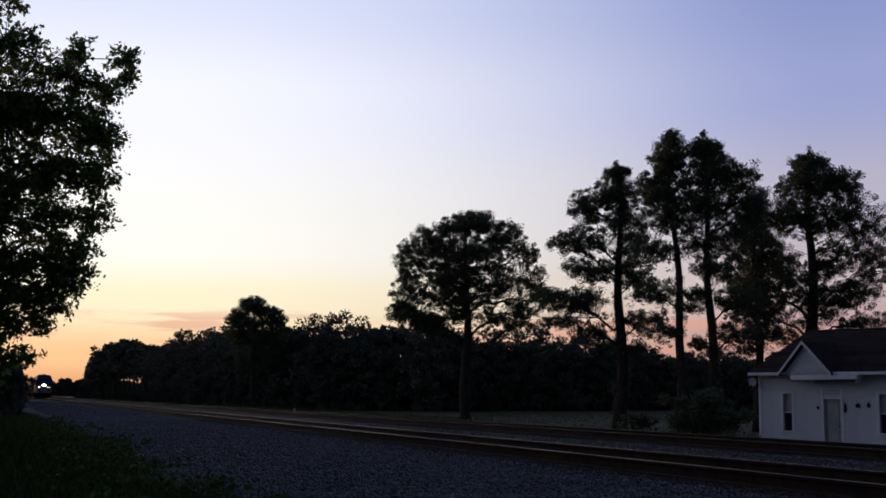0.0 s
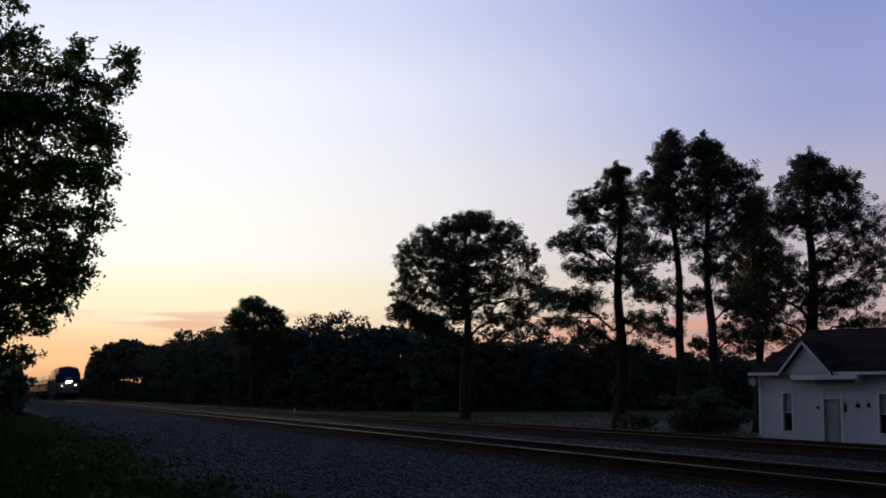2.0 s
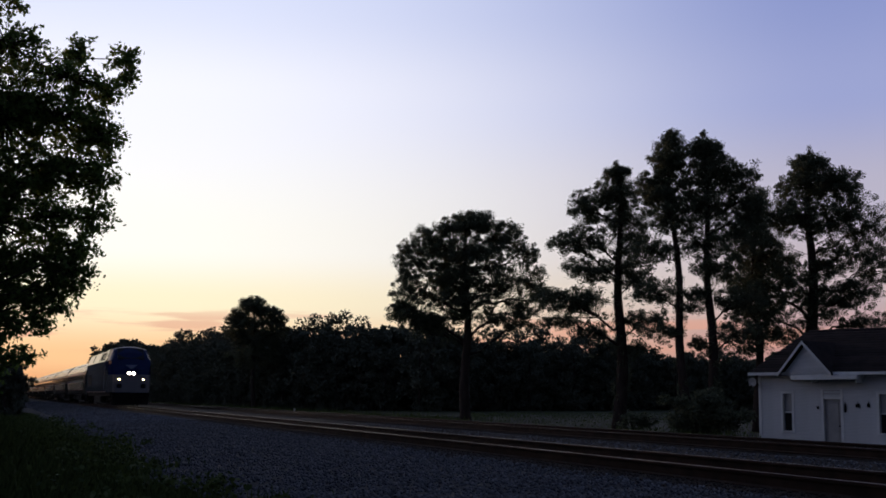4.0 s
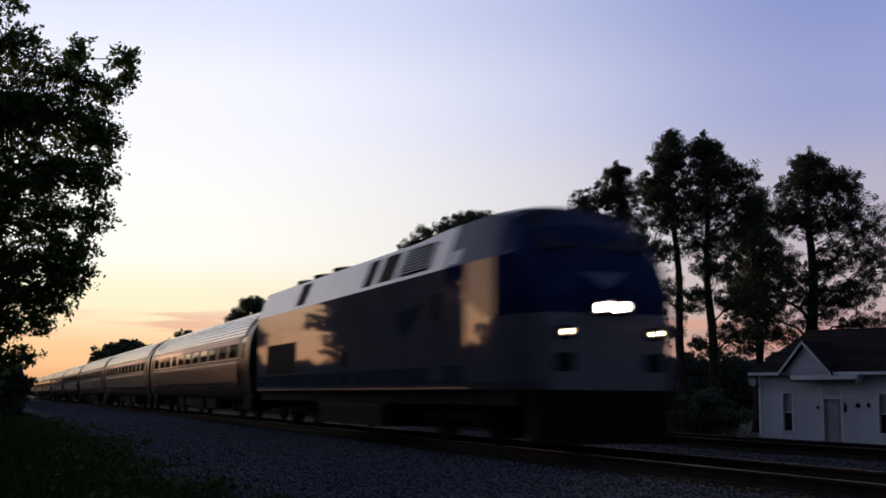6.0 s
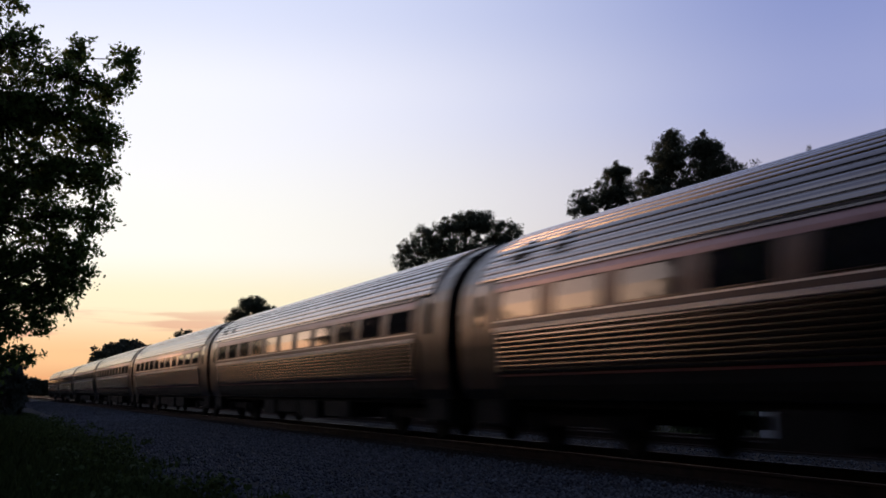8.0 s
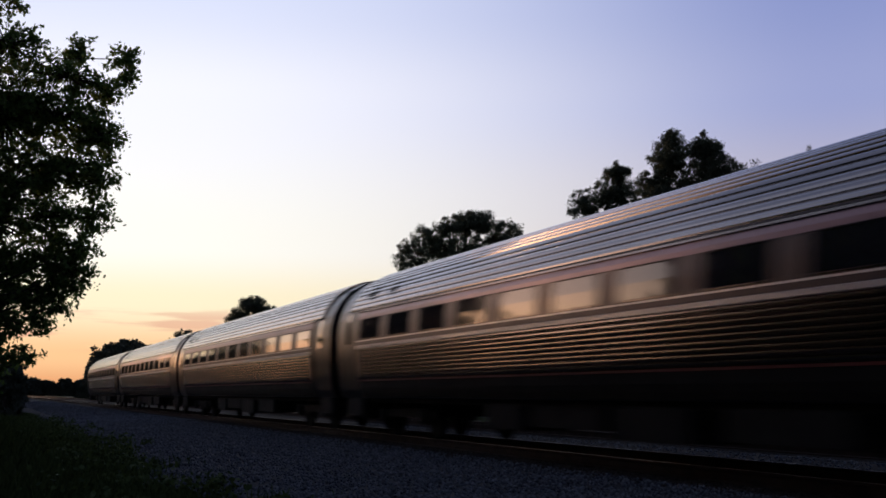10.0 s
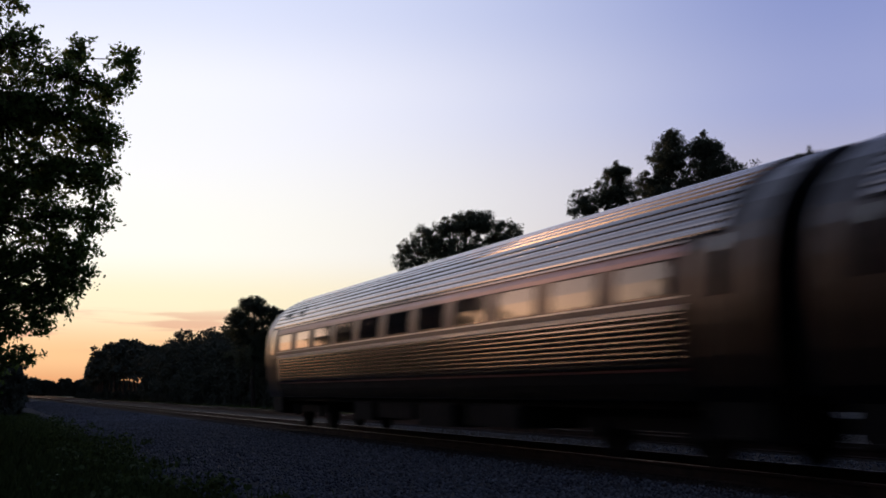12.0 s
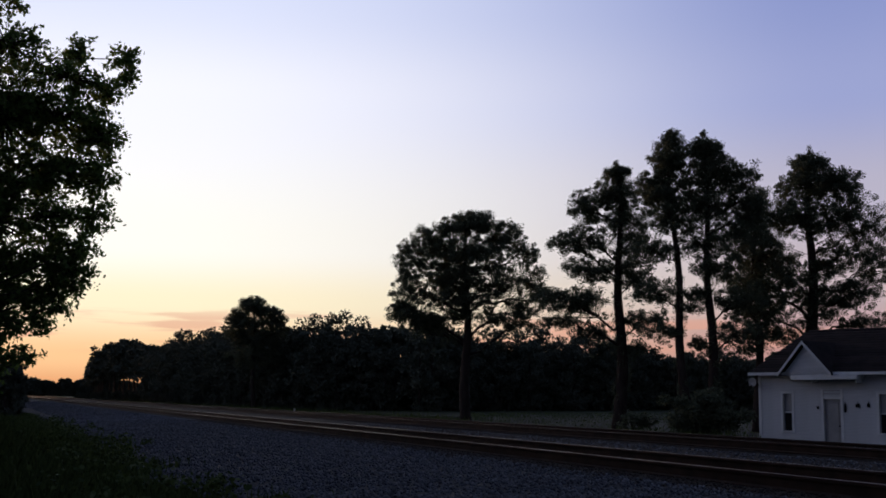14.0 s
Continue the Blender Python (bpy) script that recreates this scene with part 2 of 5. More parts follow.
# ---- mesh helpers ----
class Shape:
    """Collects corners and faces of one mesh."""

    def __init__(self):
        self.v, self.f = [], []

    def add(self, verts, faces):
        o = len(self.v)
        self.v.extend(tuple(p) for p in verts)
        self.f.extend(tuple(i + o for i in q) for q in faces)
        return self

    def box(self, x0, x1, y0, y1, z0, z1, c=0.0):
        """A box with its upright and top edges cut by c."""
        if c <= 0:
            vs = [(x, y, z) for z in (z0, z1) for x, y in ((x0, y0), (x1, y0), (x1, y1), (x0, y1))]
            return self.add(vs, [(3, 2, 1, 0), (4, 5, 6, 7), (0, 1, 5, 4), (1, 2, 6, 5), (2, 3, 7, 6), (3, 0, 4, 7)])
        ring = lambda i, z: [(x0 + c + i, y0 + i, z), (x1 - c - i, y0 + i, z), (x1 - i, y0 + c + i, z), (x1 - i, y1 - c - i, z),
                             (x1 - c - i, y1 - i, z), (x0 + c + i, y1 - i, z), (x0 + i, y1 - c - i, z), (x0 + i, y0 + c + i, z)]
        vs = ring(0, z0) + ring(0, z1 - c) + ring(c * 0.7, z1)
        fs = [tuple(range(7, -1, -1)), tuple(range(16, 24))]
        for k in (0, 8):
            fs += [(k + i, k + (i + 1) % 8, k + 8 + (i + 1) % 8, k + 8 + i) for i in range(8)]
        return self.add(vs, fs)

    def tube(self, pts, radii, sides=7):
        """A round limb through pts with the radii given."""
        pts = [Vector(p) for p in pts]
        vs = []
        for i, p in enumerate(pts):
            d = (pts[min(i + 1, len(pts) - 1)] - pts[max(i - 1, 0)]).normalized()
            a = d.cross(Vector((0.31, 0.95, 0.05))).normalized()
            b = d.cross(a)
            for k in range(sides):
                t = 2 * math.pi * k / sides
                vs.append(p + (a * math.cos(t) + b * math.sin(t)) * radii[i])
        fs = [tuple(range(sides - 1, -1, -1)), tuple(range(len(vs) - sides, len(vs)))]
        for i in range(len(pts) - 1):
            o = i * sides
            fs += [(o + k, o + (k + 1) % sides, o + sides + (k + 1) % sides, o + sides + k) for k in range(sides)]
        return self.add(vs, fs)

    def extrude(self, ring, y0, y1, closed=True, caps=True):
        """A profile of (x, z) pushed along y."""
        k = len(ring)
        vs = [(x, y0, z) for x, z in ring] + [(x, y1, z) for x, z in ring]
        fs = [(i, (i + 1) % k, k + (i + 1) % k, k + i) for i in range(k if closed else k - 1)]
        if caps:
            fs += [tuple(range(k - 1, -1, -1)), tuple(range(k, 2 * k))]
        return self.add(vs, fs)

    def mesh(self, name, smooth=False):
        me = bpy.data.meshes.new(name)
        me.from_pydata(self.v, [], self.f)
        me.validate()
        bm = bmesh.new()
        bm.from_mesh(me)
        bmesh.ops.recalc_face_normals(bm, faces=bm.faces)
        bm.to_mesh(me)
        bm.free()
        if smooth:
            me.polygons.foreach_set("use_smooth", [True] * len(me.polygons))
        return me


def part(name, shape, mat, parent=None, label="", smooth=False):
    """One mesh object under a thing or a part; shape is a Shape or a mesh."""
    me = shape if isinstance(shape, bpy.types.Mesh) else shape.mesh(name, smooth)
    if not me.materials:
        me.materials.append(mat)
    ob = new(name, me)
    ob.parent = parent
    return tagged(ob, label)


def thing(name, label, category, group="", kind="", at=None):
    ob = new(name)
    ob.empty_display_size = 0.3
    if at is not None:
        ob.matrix_basis = at
    return tagged(ob, label, category, group, kind)


def cards(name, centres, normals, sizes, mat, shape):
    """One mesh of many small flat pieces: centres and normals (n, 3), sizes (n,), shape a list of (u, v)."""
    n = len(centres)
    rs = np.random.RandomState(n % 9973 + 5)
    nor = normals / np.linalg.norm(normals, axis=1, keepdims=True)
    a = np.cross(nor, rs.normal(size=(n, 3)))
    a /= np.linalg.norm(a, axis=1, keepdims=True)
    b = np.cross(nor, a)
    k = len(shape)
    vs = np.empty((n, k, 3))
    for i, (u, v) in enumerate(shape):
        vs[:, i] = centres + (a * u + b * v) * sizes[:, None]
    me = bpy.data.meshes.new(name)
    me.vertices.add(n * k)
    me.vertices.foreach_set("co", vs.ravel())
    me.loops.add(n * k)
    me.loops.foreach_set("vertex_index", np.arange(n * k))
    me.polygons.add(n)
    me.polygons.foreach_set("loop_start", np.arange(0, n * k, k))
    me.polygons.foreach_set("loop_total", np.full(n, k))
    me.update()
    me.materials.append(mat)
    return me


def blob_points(rs, centre, radii, n, shell=0.45):
    """n points in an ellipsoid, denser towards its skin."""
    d = rs.normal(size=(n, 3))
    d /= np.linalg.norm(d, axis=1, keepdims=True)
    r = rs.uniform(shell, 1.0, n) ** 0.6
    return np.array(centre) + d * r[:, None] * np.array(radii)


# ---- ground ----
D1, D2 = 9.423, 15.5        # the centre lines of the two tracks


def ground_height(x, y):
    """The lie of the land across the tracks."""
    prof = [(-2000, -0.4), (-6, -0.35), (1.5, -0.28), (3.5, -0.24), (6.0, -0.20), (7.6, -0.185), (11.4, -0.19), (12.6, -0.27), (13.6, -0.2),
            (17.5, -0.2), (18.6, -0.6), (21, -0.9), (26, -1.1), (60, -1.0), (2000, -1.0)]
    return float(np.interp(x, [p[0] for p in prof], [p[1] for p in prof]))


def lie(x, y):
    """The small unevenness of the ground."""
    wob = 0.05 * noise.noise(Vector((x * 0.3, y * 0.3, 0))) + 0.03 * noise.noise(Vector((x * 1.1, y * 1.1, 4)))
    return wob * (0.15 if 7.2 < x < 18 else 0.5 if x > 1.5 else 1.0)


def build_ground():
    xs = [-2500, -1200, -500, -200, -90, -45, -25, -15, -10] + list(np.arange(-7, 24.1, 0.5)) + [26, 28, 31, 35, 40, 50, 65, 90, 140, 220, 400, 900, 2500]
    ys = [-900, -300, -120, -60, -30, -15] + list(np.arange(-8, 60, 1.0)) + list(np.arange(60, 200, 5.0)) + [220, 260, 320, 400, 550, 800, 1300, 2500]
    s = Shape()
    vs = []
    for y in ys:
        for x in xs:
            z = ground_height(x, y)
            vs.append((x, y, z + lie(x, y)))
    w = len(xs)
    s.add(vs, [(j * w + i, j * w + i + 1, (j + 1) * w + i + 1, (j + 1) * w + i) for j in range(len(ys) - 1) for i in range(w - 1)])
    g = part("ground", s, M["soil"], None, smooth=True)
    tagged(g, "dark soil and short grass, gravel along the tracks", "ground", kind="structure")
    g.data.materials.append(M["gravel"])
    g.data.materials.append(M["ballast"])
    g.data.materials.append(M["field"])
    for p in g.data.polygons:
        c = p.center
        edge = 2.2 + 0.5 * noise.noise(Vector((c.x * 0.2, c.y * 0.15, 2)))
        if 7.7 < c.x < 18.3:
            p.material_index = 2
        elif edge < c.x < 18.3:
            p.material_index = 1
        elif 24 < c.x < 140 and 20 < c.y < 125 and c.x > 0.40 * c.y:
            p.material_index = 3
    return g


def stones(name, n, x0, x1, y0, y1, size, mat, seed, label):
    """Loose crushed stones lying on the ground, as one heap."""
    rs = np.random.RandomState(seed)
    px = rs.uniform(x0, x1, n)
    py = y0 + (y1 - y0) * rs.uniform(0, 1, n) ** 1.7
    pz = np.array([ground_height(a, 0) + lie(a, b) for a, b in zip(px, py)])
    base = np.array([(1, 0, 0), (-1, 0, 0), (0, 1, 0), (0, -1, 0), (0, 0, 1), (0, 0, -1)], float)
    tri = np.array([(0, 2, 4), (2, 1, 4), (1, 3, 4), (3, 0, 4), (2, 0, 5), (1, 2, 5), (3, 1, 5), (0, 3, 5)])
    rad = size * rs.uniform(0.5, 1.2, (n, 1, 1)) * rs.uniform(0.6, 1.1, (n, 6, 1))
    th = rs.uniform(0, 6.28, n)
    v = base[None] * rad
    x = v[..., 0] * np.cos(th)[:, None] - v[..., 1] * np.sin(th)[:, None]
    y = v[..., 0] * np.sin(th)[:, None] + v[..., 1] * np.cos(th)[:, None]
    tilt = rs.uniform(-0.6, 0.6, n)[:, None]
    z = v[..., 2] * 0.75 + x * tilt
    vs = np.stack([x + px[:, None], y + py[:, None], z + pz[:, None] + size * 0.3], -1)
    me = bpy.data.meshes.new(name)
    me.vertices.add(n * 6)
    me.vertices.foreach_set("co", vs.ravel())
    fi = (tri[None] + (np.arange(n) * 6)[:, None, None]).reshape(-1)
    me.loops.add(len(fi))
    me.loops.foreach_set("vertex_index", fi)
    me.polygons.add(n * 8)
    me.polygons.foreach_set("loop_start", np.arange(0, n * 24, 3))
    me.polygons.foreach_set("loop_total", np.full(n * 8, 3))
    me.update()
    me.materials.append(mat)
    return tagged(new(name, me), label, "gravel", kind="stuff")


build_ground()


# ---- the tracks ----
def rail_profile(x):
    half = [(0.070, -0.185), (0.070, -0.170), (0.012, -0.150), (0.010, -0.050), (0.037, -0.036), (0.037, -0.008), (0.031, -0.0015)]
    return [(x + a, z) for a, z in half] + [(x - a, z) for a, z in reversed(half)]


def build_track(d, label, shiny):
    t = thing("railway_track", label, "track", "pair of tracks", "structure", pose(d, 0, 0))
    for x in (-0.7535, 0.7535):
        r = part("rail", Shape().extrude(rail_profile(x), -40, 900), M["rail"], t, "rust-brown steel rail")
        part("rail_head", Shape().extrude([(x - 0.019, -0.006), (x + 0.019, -0.006), (x + 0.017, 0.0), (x - 0.017, 0.0)], -40, 900),
             M["railhead"] if shiny else M["dull_head"], r, "polished rail head")
    return t


TRACK_A = build_track(D1, "straight main track with polished rails on dark ballast", True)
TRACK_B = build_track(D2, "parallel second track with duller rails on ballast", False)


# ---- trees ----
def limb_path(rs, a, b, sag, k=5):
    a, b = Vector(a), Vector(b)
    pts = []
    for i in range(k):
        t = i / (k - 1)
        p = a.lerp(b, t)
        p.z += sag * math.sin(math.pi * t) * (b - a).length
        if 0 < i < k - 1:
            p += Vector(rs.normal(size=3)) * 0.04 * (b - a).length
        pts.append(p)
    return pts


TUFT = [(-1.0, -0.5), (0.2, -0.75), (1.0, 0.3), (-0.3, 0.8)]
NEEDLE = [(-1, 0), (-0.2, 0.5), (1, 0.1), (-0.1, -0.5)]
BROAD = [(-1.0, 0.0), (-0.5, 0.62), (0.3, 0.75), (1.0, 0.1), (0.4, -0.68), (-0.5, -0.6)]
LEAF = [(-1.0, 0.0), (-0.35, 0.55), (0.35, 0.45), (1.0, 0.0), (0.35, -0.45), (-0.35, -0.55)]


def pine(name, label, base, height, radius, lobes, seed, lean=(0.0, 0.0), density=1.0, group="", tuft=0.16, ivy=0.0, cone=0.0):
    """A pine: tapered trunk, crooked limbs and tufts of needles at their ends.
    lobes: (dx across the line of sight, dz as a share of the height, width, thickness, clumps)."""
    rs = np.random.RandomState(seed)
    t = thing(name, label, "tree", group, at=pose(*base))
    vx, vy = base[0], base[1]
    d = math.hypot(vx, vy)
    across, along = Vector((vy / d, -vx / d, 0)), Vector((vx / d, vy / d, 0))
    axis = lambda h: across * (lean[0] * h / height + 0.12 * math.sin(h * 0.7 + seed)) + along * lean[1] * h / height + Vector((0, 0, h))
    trunk = Shape()
    hs = np.linspace(-0.3, height * 0.94, 14)
    trunk.tube([axis(h) for h in hs], [radius * (1.35 if h < 0.3 else 1) * (1 - 0.85 * max(h, 0) / height) + 0.02 for h in hs], 10)
    limbs = Shape()
    pts, nrm = [], []
    for dx, dz, w, th, clumps in lobes:
        heart = across * dx + along * (rs.uniform(-0.4, 0.4) * w) + Vector((0, 0, height * dz))
        h0 = min(max(heart.z - rs.uniform(0.2, 0.6) * (heart - axis(heart.z)).to_2d().length - rs.uniform(0.1, 0.6), height * 0.26), height * 0.9)
        main = limb_path(rs, axis(h0), heart, rs.uniform(-0.05, 0.12), 6)
        r1 = 0.03 + 0.016 * (heart - main[0]).length
        limbs.tube(main, [r1, r1 * 0.85, r1 * 0.7, r1 * 0.55, r1 * 0.42, r1 * 0.3], 6)
        for _ in range(int(clumps * (3.4 if dz > 0.72 else 3.2))):
            e = rs.normal(size=3)
            e /= np.linalg.norm(e)
            e *= rs.uniform(0.02, 1.0) ** 0.4 * 1.06
            c = across * (dx + e[0] * w) + along * (e[1] * w * 0.8) + Vector((0, 0, height * dz + e[2] * th * (1.1 if dz > 0.93 else 1.6 if dz > 0.6 else 1.25)))
            root = main[rs.randint(2, 6)]
            k = limb_path(rs, root, c, rs.uniform(-0.06, 0.10))
            r0 = 0.010 + 0.008 * (c - root).length
            if rs.uniform() < 0.45:
                limbs.tube(k, [r0, r0 * 0.8, r0 * 0.6, r0 * 0.4, 0.006], 5)
            m = int(86 * density)
            r = rs.uniform(0.15, 0.40) * tuft / 0.14
            p = blob_points(rs, c, (r * 1.05, r * 1.05, r * 0.9), m, 0.1)
            pts.append(p)
            nrm.append(rs.normal(size=(m, 3)))
            # loose tufts along the limb
            for q in (k[2], k[3]):
                m2 = int(5 * density)
                pts.append(blob_points(rs, q, (0.25, 0.25, 0.18), m2, 0.2))
                nrm.append(rs.normal(size=(m2, 3)))
        for _ in range(int(clumps * 1.5)):
            u = rs.normal(size=3)
            u *= rs.uniform(0.1, 1.0) * (0.2 + 0.75 * w) / np.linalg.norm(u)
            q = axis(h0).lerp(heart, rs.uniform(0.3, 0.95)) + Vector((u[0], u[1], min(u[2], 0.4 * th)))
            m = int(30 * density)
            r = rs.uniform(0.12, 0.32)
            pts.append(blob_points(rs, q, (r, r, r * 0.8), m, 0.1))
            nrm.append(rs.normal(size=(m, 3)))
    # the leading shoot and its short side shoots, narrowing to a point
    for _ in range(int(75 * cone)):
        f = rs.uniform(0, 1) ** 0.8
        a, h = rs.uniform(0, 6.28), height * (0.66 + 0.34 * f)
        w = (cone * (1 - f) + 0.12) * rs.uniform(0.35, 1.0)
        q = axis(h) + Vector((math.cos(a) * w, math.sin(a) * w, rs.normal() * 0.15))
        limbs.tube([axis(h - 0.5 * w), q], [0.022, 0.006], 4)
        m = int(34 * density)
        r = rs.uniform(0.13, 0.28)
        pts.append(blob_points(rs, q, (r, r, r * 0.85), m, 0.1))
        nrm.append(rs.normal(size=(m, 3)))
    # ivy climbing the lower trunk
    for _ in range(int(150 * ivy)):
        h = height * ivy * rs.uniform(0, 1) ** 1.3
        a, r = rs.uniform(0, 6.28), radius * (1 - 0.8 * h / height) + rs.uniform(-0.05, 0.16)
        pts.append(blob_points(rs, axis(h) + Vector((math.cos(a) * r, math.sin(a) * r, 0)), (0.17, 0.17, 0.26), 26, 0.2))
        nrm.append(rs.normal(size=(26, 3)))
    part("trunk", trunk, M["bark"], t, "rough brown trunk", smooth=True)
    tagged(part("branchwork", limbs, M["bark"], t, "bare crooked limbs", smooth=True), kind="stuff")
    pts, nrm = np.vstack(pts), np.vstack(nrm)
    part("crown", cards("crown", pts, nrm, rs.uniform(0.6, 1.25, len(pts)) * tuft * 0.42, M["needles"], NEEDLE), None, t, "dark green needles in ragged clumps")
    return t


PINES = "group of pines"
pine("pine_tree", "round-crowned pine with a dense dark crown, beyond the tracks", (29.85, 75.1, -1.1), 14.4, 0.36,
     [(0.0, 0.935, 2.2, 0.55, 40), (-2.4, 0.87, 1.4, 0.7, 24), (2.8, 0.88, 1.2, 0.7, 22), (-3.8, 0.78, 1.1, 0.9, 22), (4.1, 0.80, 0.7, 0.6, 10), (0.0, 0.82, 3.2, 0.7, 44),
      (-4.1, 0.63, 1.1, 0.9, 22), (-1.7, 0.69, 1.8, 0.9, 24), (2.1, 0.66, 2.0, 0.8, 22), (4.4, 0.68, 0.9, 0.9, 15), (-3.6, 0.50, 1.7, 0.5, 24), (-1.0, 0.50, 1.5, 0.4, 9),
      (2.4, 0.50, 1.8, 0.4, 12), (-4.4, 0.54, 0.9, 0.5, 16), (-2.6, 0.455, 1.3, 0.3, 13), (3.9, 0.55, 1.3, 0.5, 13), (3.5, 0.46, 1.1, 0.35, 8), (5.0, 0.62, 0.6, 0.4, 6), (0.0, 0.71, 3.3, 1.1, 46), (-0.6, 0.58, 2.8, 0.9, 34), (0.6, 0.975, 1.2, 0.3, 12)], 3, tuft=0.15)
pine("pine_tree", "tall pine with low ragged limbs and an ivy-clad trunk", (35.6, 64.4, -1.05), 16.1, 0.40,
     [(-0.1, 0.965, 0.8, 0.35, 14), (-0.2, 0.88, 1.5, 0.7, 30), (-2.1, 0.83, 1.0, 0.8, 24), (-3.3, 0.71, 1.0, 0.5, 13), (-1.8, 0.71, 1.3, 0.5, 15), (0.6, 0.79, 1.3, 0.6, 16), (1.2, 0.71, 1.2, 0.5, 11),
      (-1.8, 0.60, 2.0, 0.6, 22), (0.9, 0.63, 1.6, 0.6, 16), (0.9, 0.56, 1.4, 0.5, 13), (-3.1, 0.49, 2.2, 0.7, 40), (-3.5, 0.40, 1.6, 0.3, 11), (-1.5, 0.36, 1.3, 0.3, 7), (1.6, 0.41, 1.5, 0.5, 13), (0.9, 0.30, 0.9, 0.3, 6)],
     5, group=PINES, tuft=0.145, ivy=0.7, cone=1.9)
pine("pine_tree", "tallest pine with a slim leaning trunk", (35.95, 57.65, -1.05), 17.0, 0.28,
     [(-0.6, 0.965, 0.5, 0.4, 10), (-0.6, 0.895, 1.3, 0.7, 32), (-1.1, 0.79, 1.5, 0.8, 32), (-0.6, 0.70, 1.9, 0.6, 26), (-1.6, 0.60, 1.5, 0.5, 16), (-1.9, 0.80, 0.8, 0.6, 14), (-1.5, 0.46, 1.5, 0.5, 17), (-1.4, 0.33, 1.3, 0.4, 11),
      (0.4, 0.42, 0.8, 0.4, 7)], 8, lean=(-0.8, 0), group=PINES, tuft=0.14, ivy=0.6, cone=1.9)
pine("pine_tree", "tall forked pine beside the slim one", (37.3, 57.1, -1.05), 16.75, 0.31,
     [(-0.2, 0.95, 1.0, 0.4, 22), (0.1, 0.87, 1.5, 0.7, 34), (1.2, 0.85, 0.8, 0.8, 16), (-0.3, 0.76, 1.4, 0.6, 20), (2.1, 0.78, 1.0, 1.2, 24), (1.2, 0.65, 1.9, 0.8, 28), (0.4, 0.55, 1.7, 0.6, 18), (2.6, 0.72, 0.7, 0.6, 12), (1.5, 0.44, 1.5, 0.6, 20),
      (1.3, 0.33, 1.5, 0.4, 12), (-0.9, 0.46, 0.7, 0.3, 6), (-0.8, 0.29, 0.5, 0.3, 5), (-0.9, 0.63, 1.1, 0.5, 12)], 11, lean=(-0.2, 0), group=PINES, tuft=0.14, ivy=0.6, cone=1.9)
pine("pine_tree", "large dark pine behind the white house", (46.5, 60.3, -1.05), 16.95, 0.50,
     [(0.0, 0.96, 1.2, 0.45, 24), (0.0, 0.885, 2.1, 0.8, 44), (1.9, 0.89, 1.2, 0.6, 18), (-2.2, 0.78, 1.6, 0.9, 28), (2.5, 0.78, 1.7, 0.9, 28), (0.0, 0.76, 2.2, 0.8, 26), (-2.5, 0.60, 1.5, 1.2, 30),
      (1.7, 0.62, 1.7, 0.7, 20), (3.4, 0.70, 1.2, 0.8, 15), (0.0, 0.48, 2.2, 1.6, 46), (3.9, 0.58, 1.3, 1.0, 18), (-4.1, 0.55, 1.3, 0.9, 18), (-3.5, 0.44, 1.7, 0.8, 20), (2.5, 0.48, 1.6, 0.8, 20), (2.9, 0.38, 1.6, 0.6, 13), (-2.6, 0.35, 1.8, 0.6, 15)],
     14, group=PINES, tuft=0.15, ivy=0.5, cone=2.2)
pine("pine_tree", "slender pine between the forked pine and the house", (42.1, 59.7, -1.05), 14.6, 0.28,
     [(0.0, 0.92, 0.7, 0.6, 12), (-0.3, 0.78, 1.4, 0.9, 20), (0.6, 0.70, 1.9, 0.9, 26), (0.2, 0.58, 2.2, 0.9, 30), (0.0, 0.47, 1.7, 0.8, 17), (-0.6, 0.35, 1.7, 0.6, 13)], 17, group=PINES, tuft=0.14)


def shrub(name, label, base, lobes, seed, size=0.07, n=900, mat="needles"):
    """A shrub: a few stems and leafy mounds. lobes: (dx, dy, z, r, rz)."""
    rs = np.random.RandomState(seed)
    t = thing(name, label, "shrub", at=pose(*base))
    stems = Shape()
    pts = []
    for dx, dy, z, r, rz in lobes:
        for _ in range(3):
            a = rs.normal(size=2) * 0.3 * r
            stems.tube(limb_path(rs, (0.1 * dx, 0.1 * dy, -0.1), (dx + a[0], dy + a[1], z), 0.05), [0.035, 0.03, 0.022, 0.015, 0.006], 5)
        c = rs.normal(size=(14, 3)) * np.array((r, r, rz)) * 0.5 + np.array((dx, dy, z))
        for q in c:
            pts.append(blob_points(rs, q, (r * 0.5, r * 0.5, rz * 0.5), n // 14, 0.2))
    pts = np.vstack(pts)
    part("stems", stems, M["bark"], t)
    part("leaves", cards("leaves", pts, rs.normal(size=(len(pts), 3)), rs.uniform(0.6, 1.3, len(pts)) * size, M[mat], LEAF), None, t)
    return t


shrub("shrub", "broad dark evergreen shrub beside the white house", (31.4, 49.0, -1.1), [(0, 0, 0.9, 0.9, 0.9), (-0.4, 0.5, 0.7, 0.8, 0.8), (0.5, -0.7, 0.8, 0.8, 0.8), (0.3, -0.3, 1.7, 1.0, 0.7), (0.6, -0.7, 1.4, 0.9, 0.7), (-0.3, 0.4, 1.5, 0.8, 0.6)], 21, n=2400)
shrub("shrub", "low ivy bush at the foot of a pine", (34.2, 60.5, -1.05), [(0, 0, 0.6, 0.7, 0.6), (0.5, -0.5, 0.5, 0.5, 0.5)], 22, n=900)


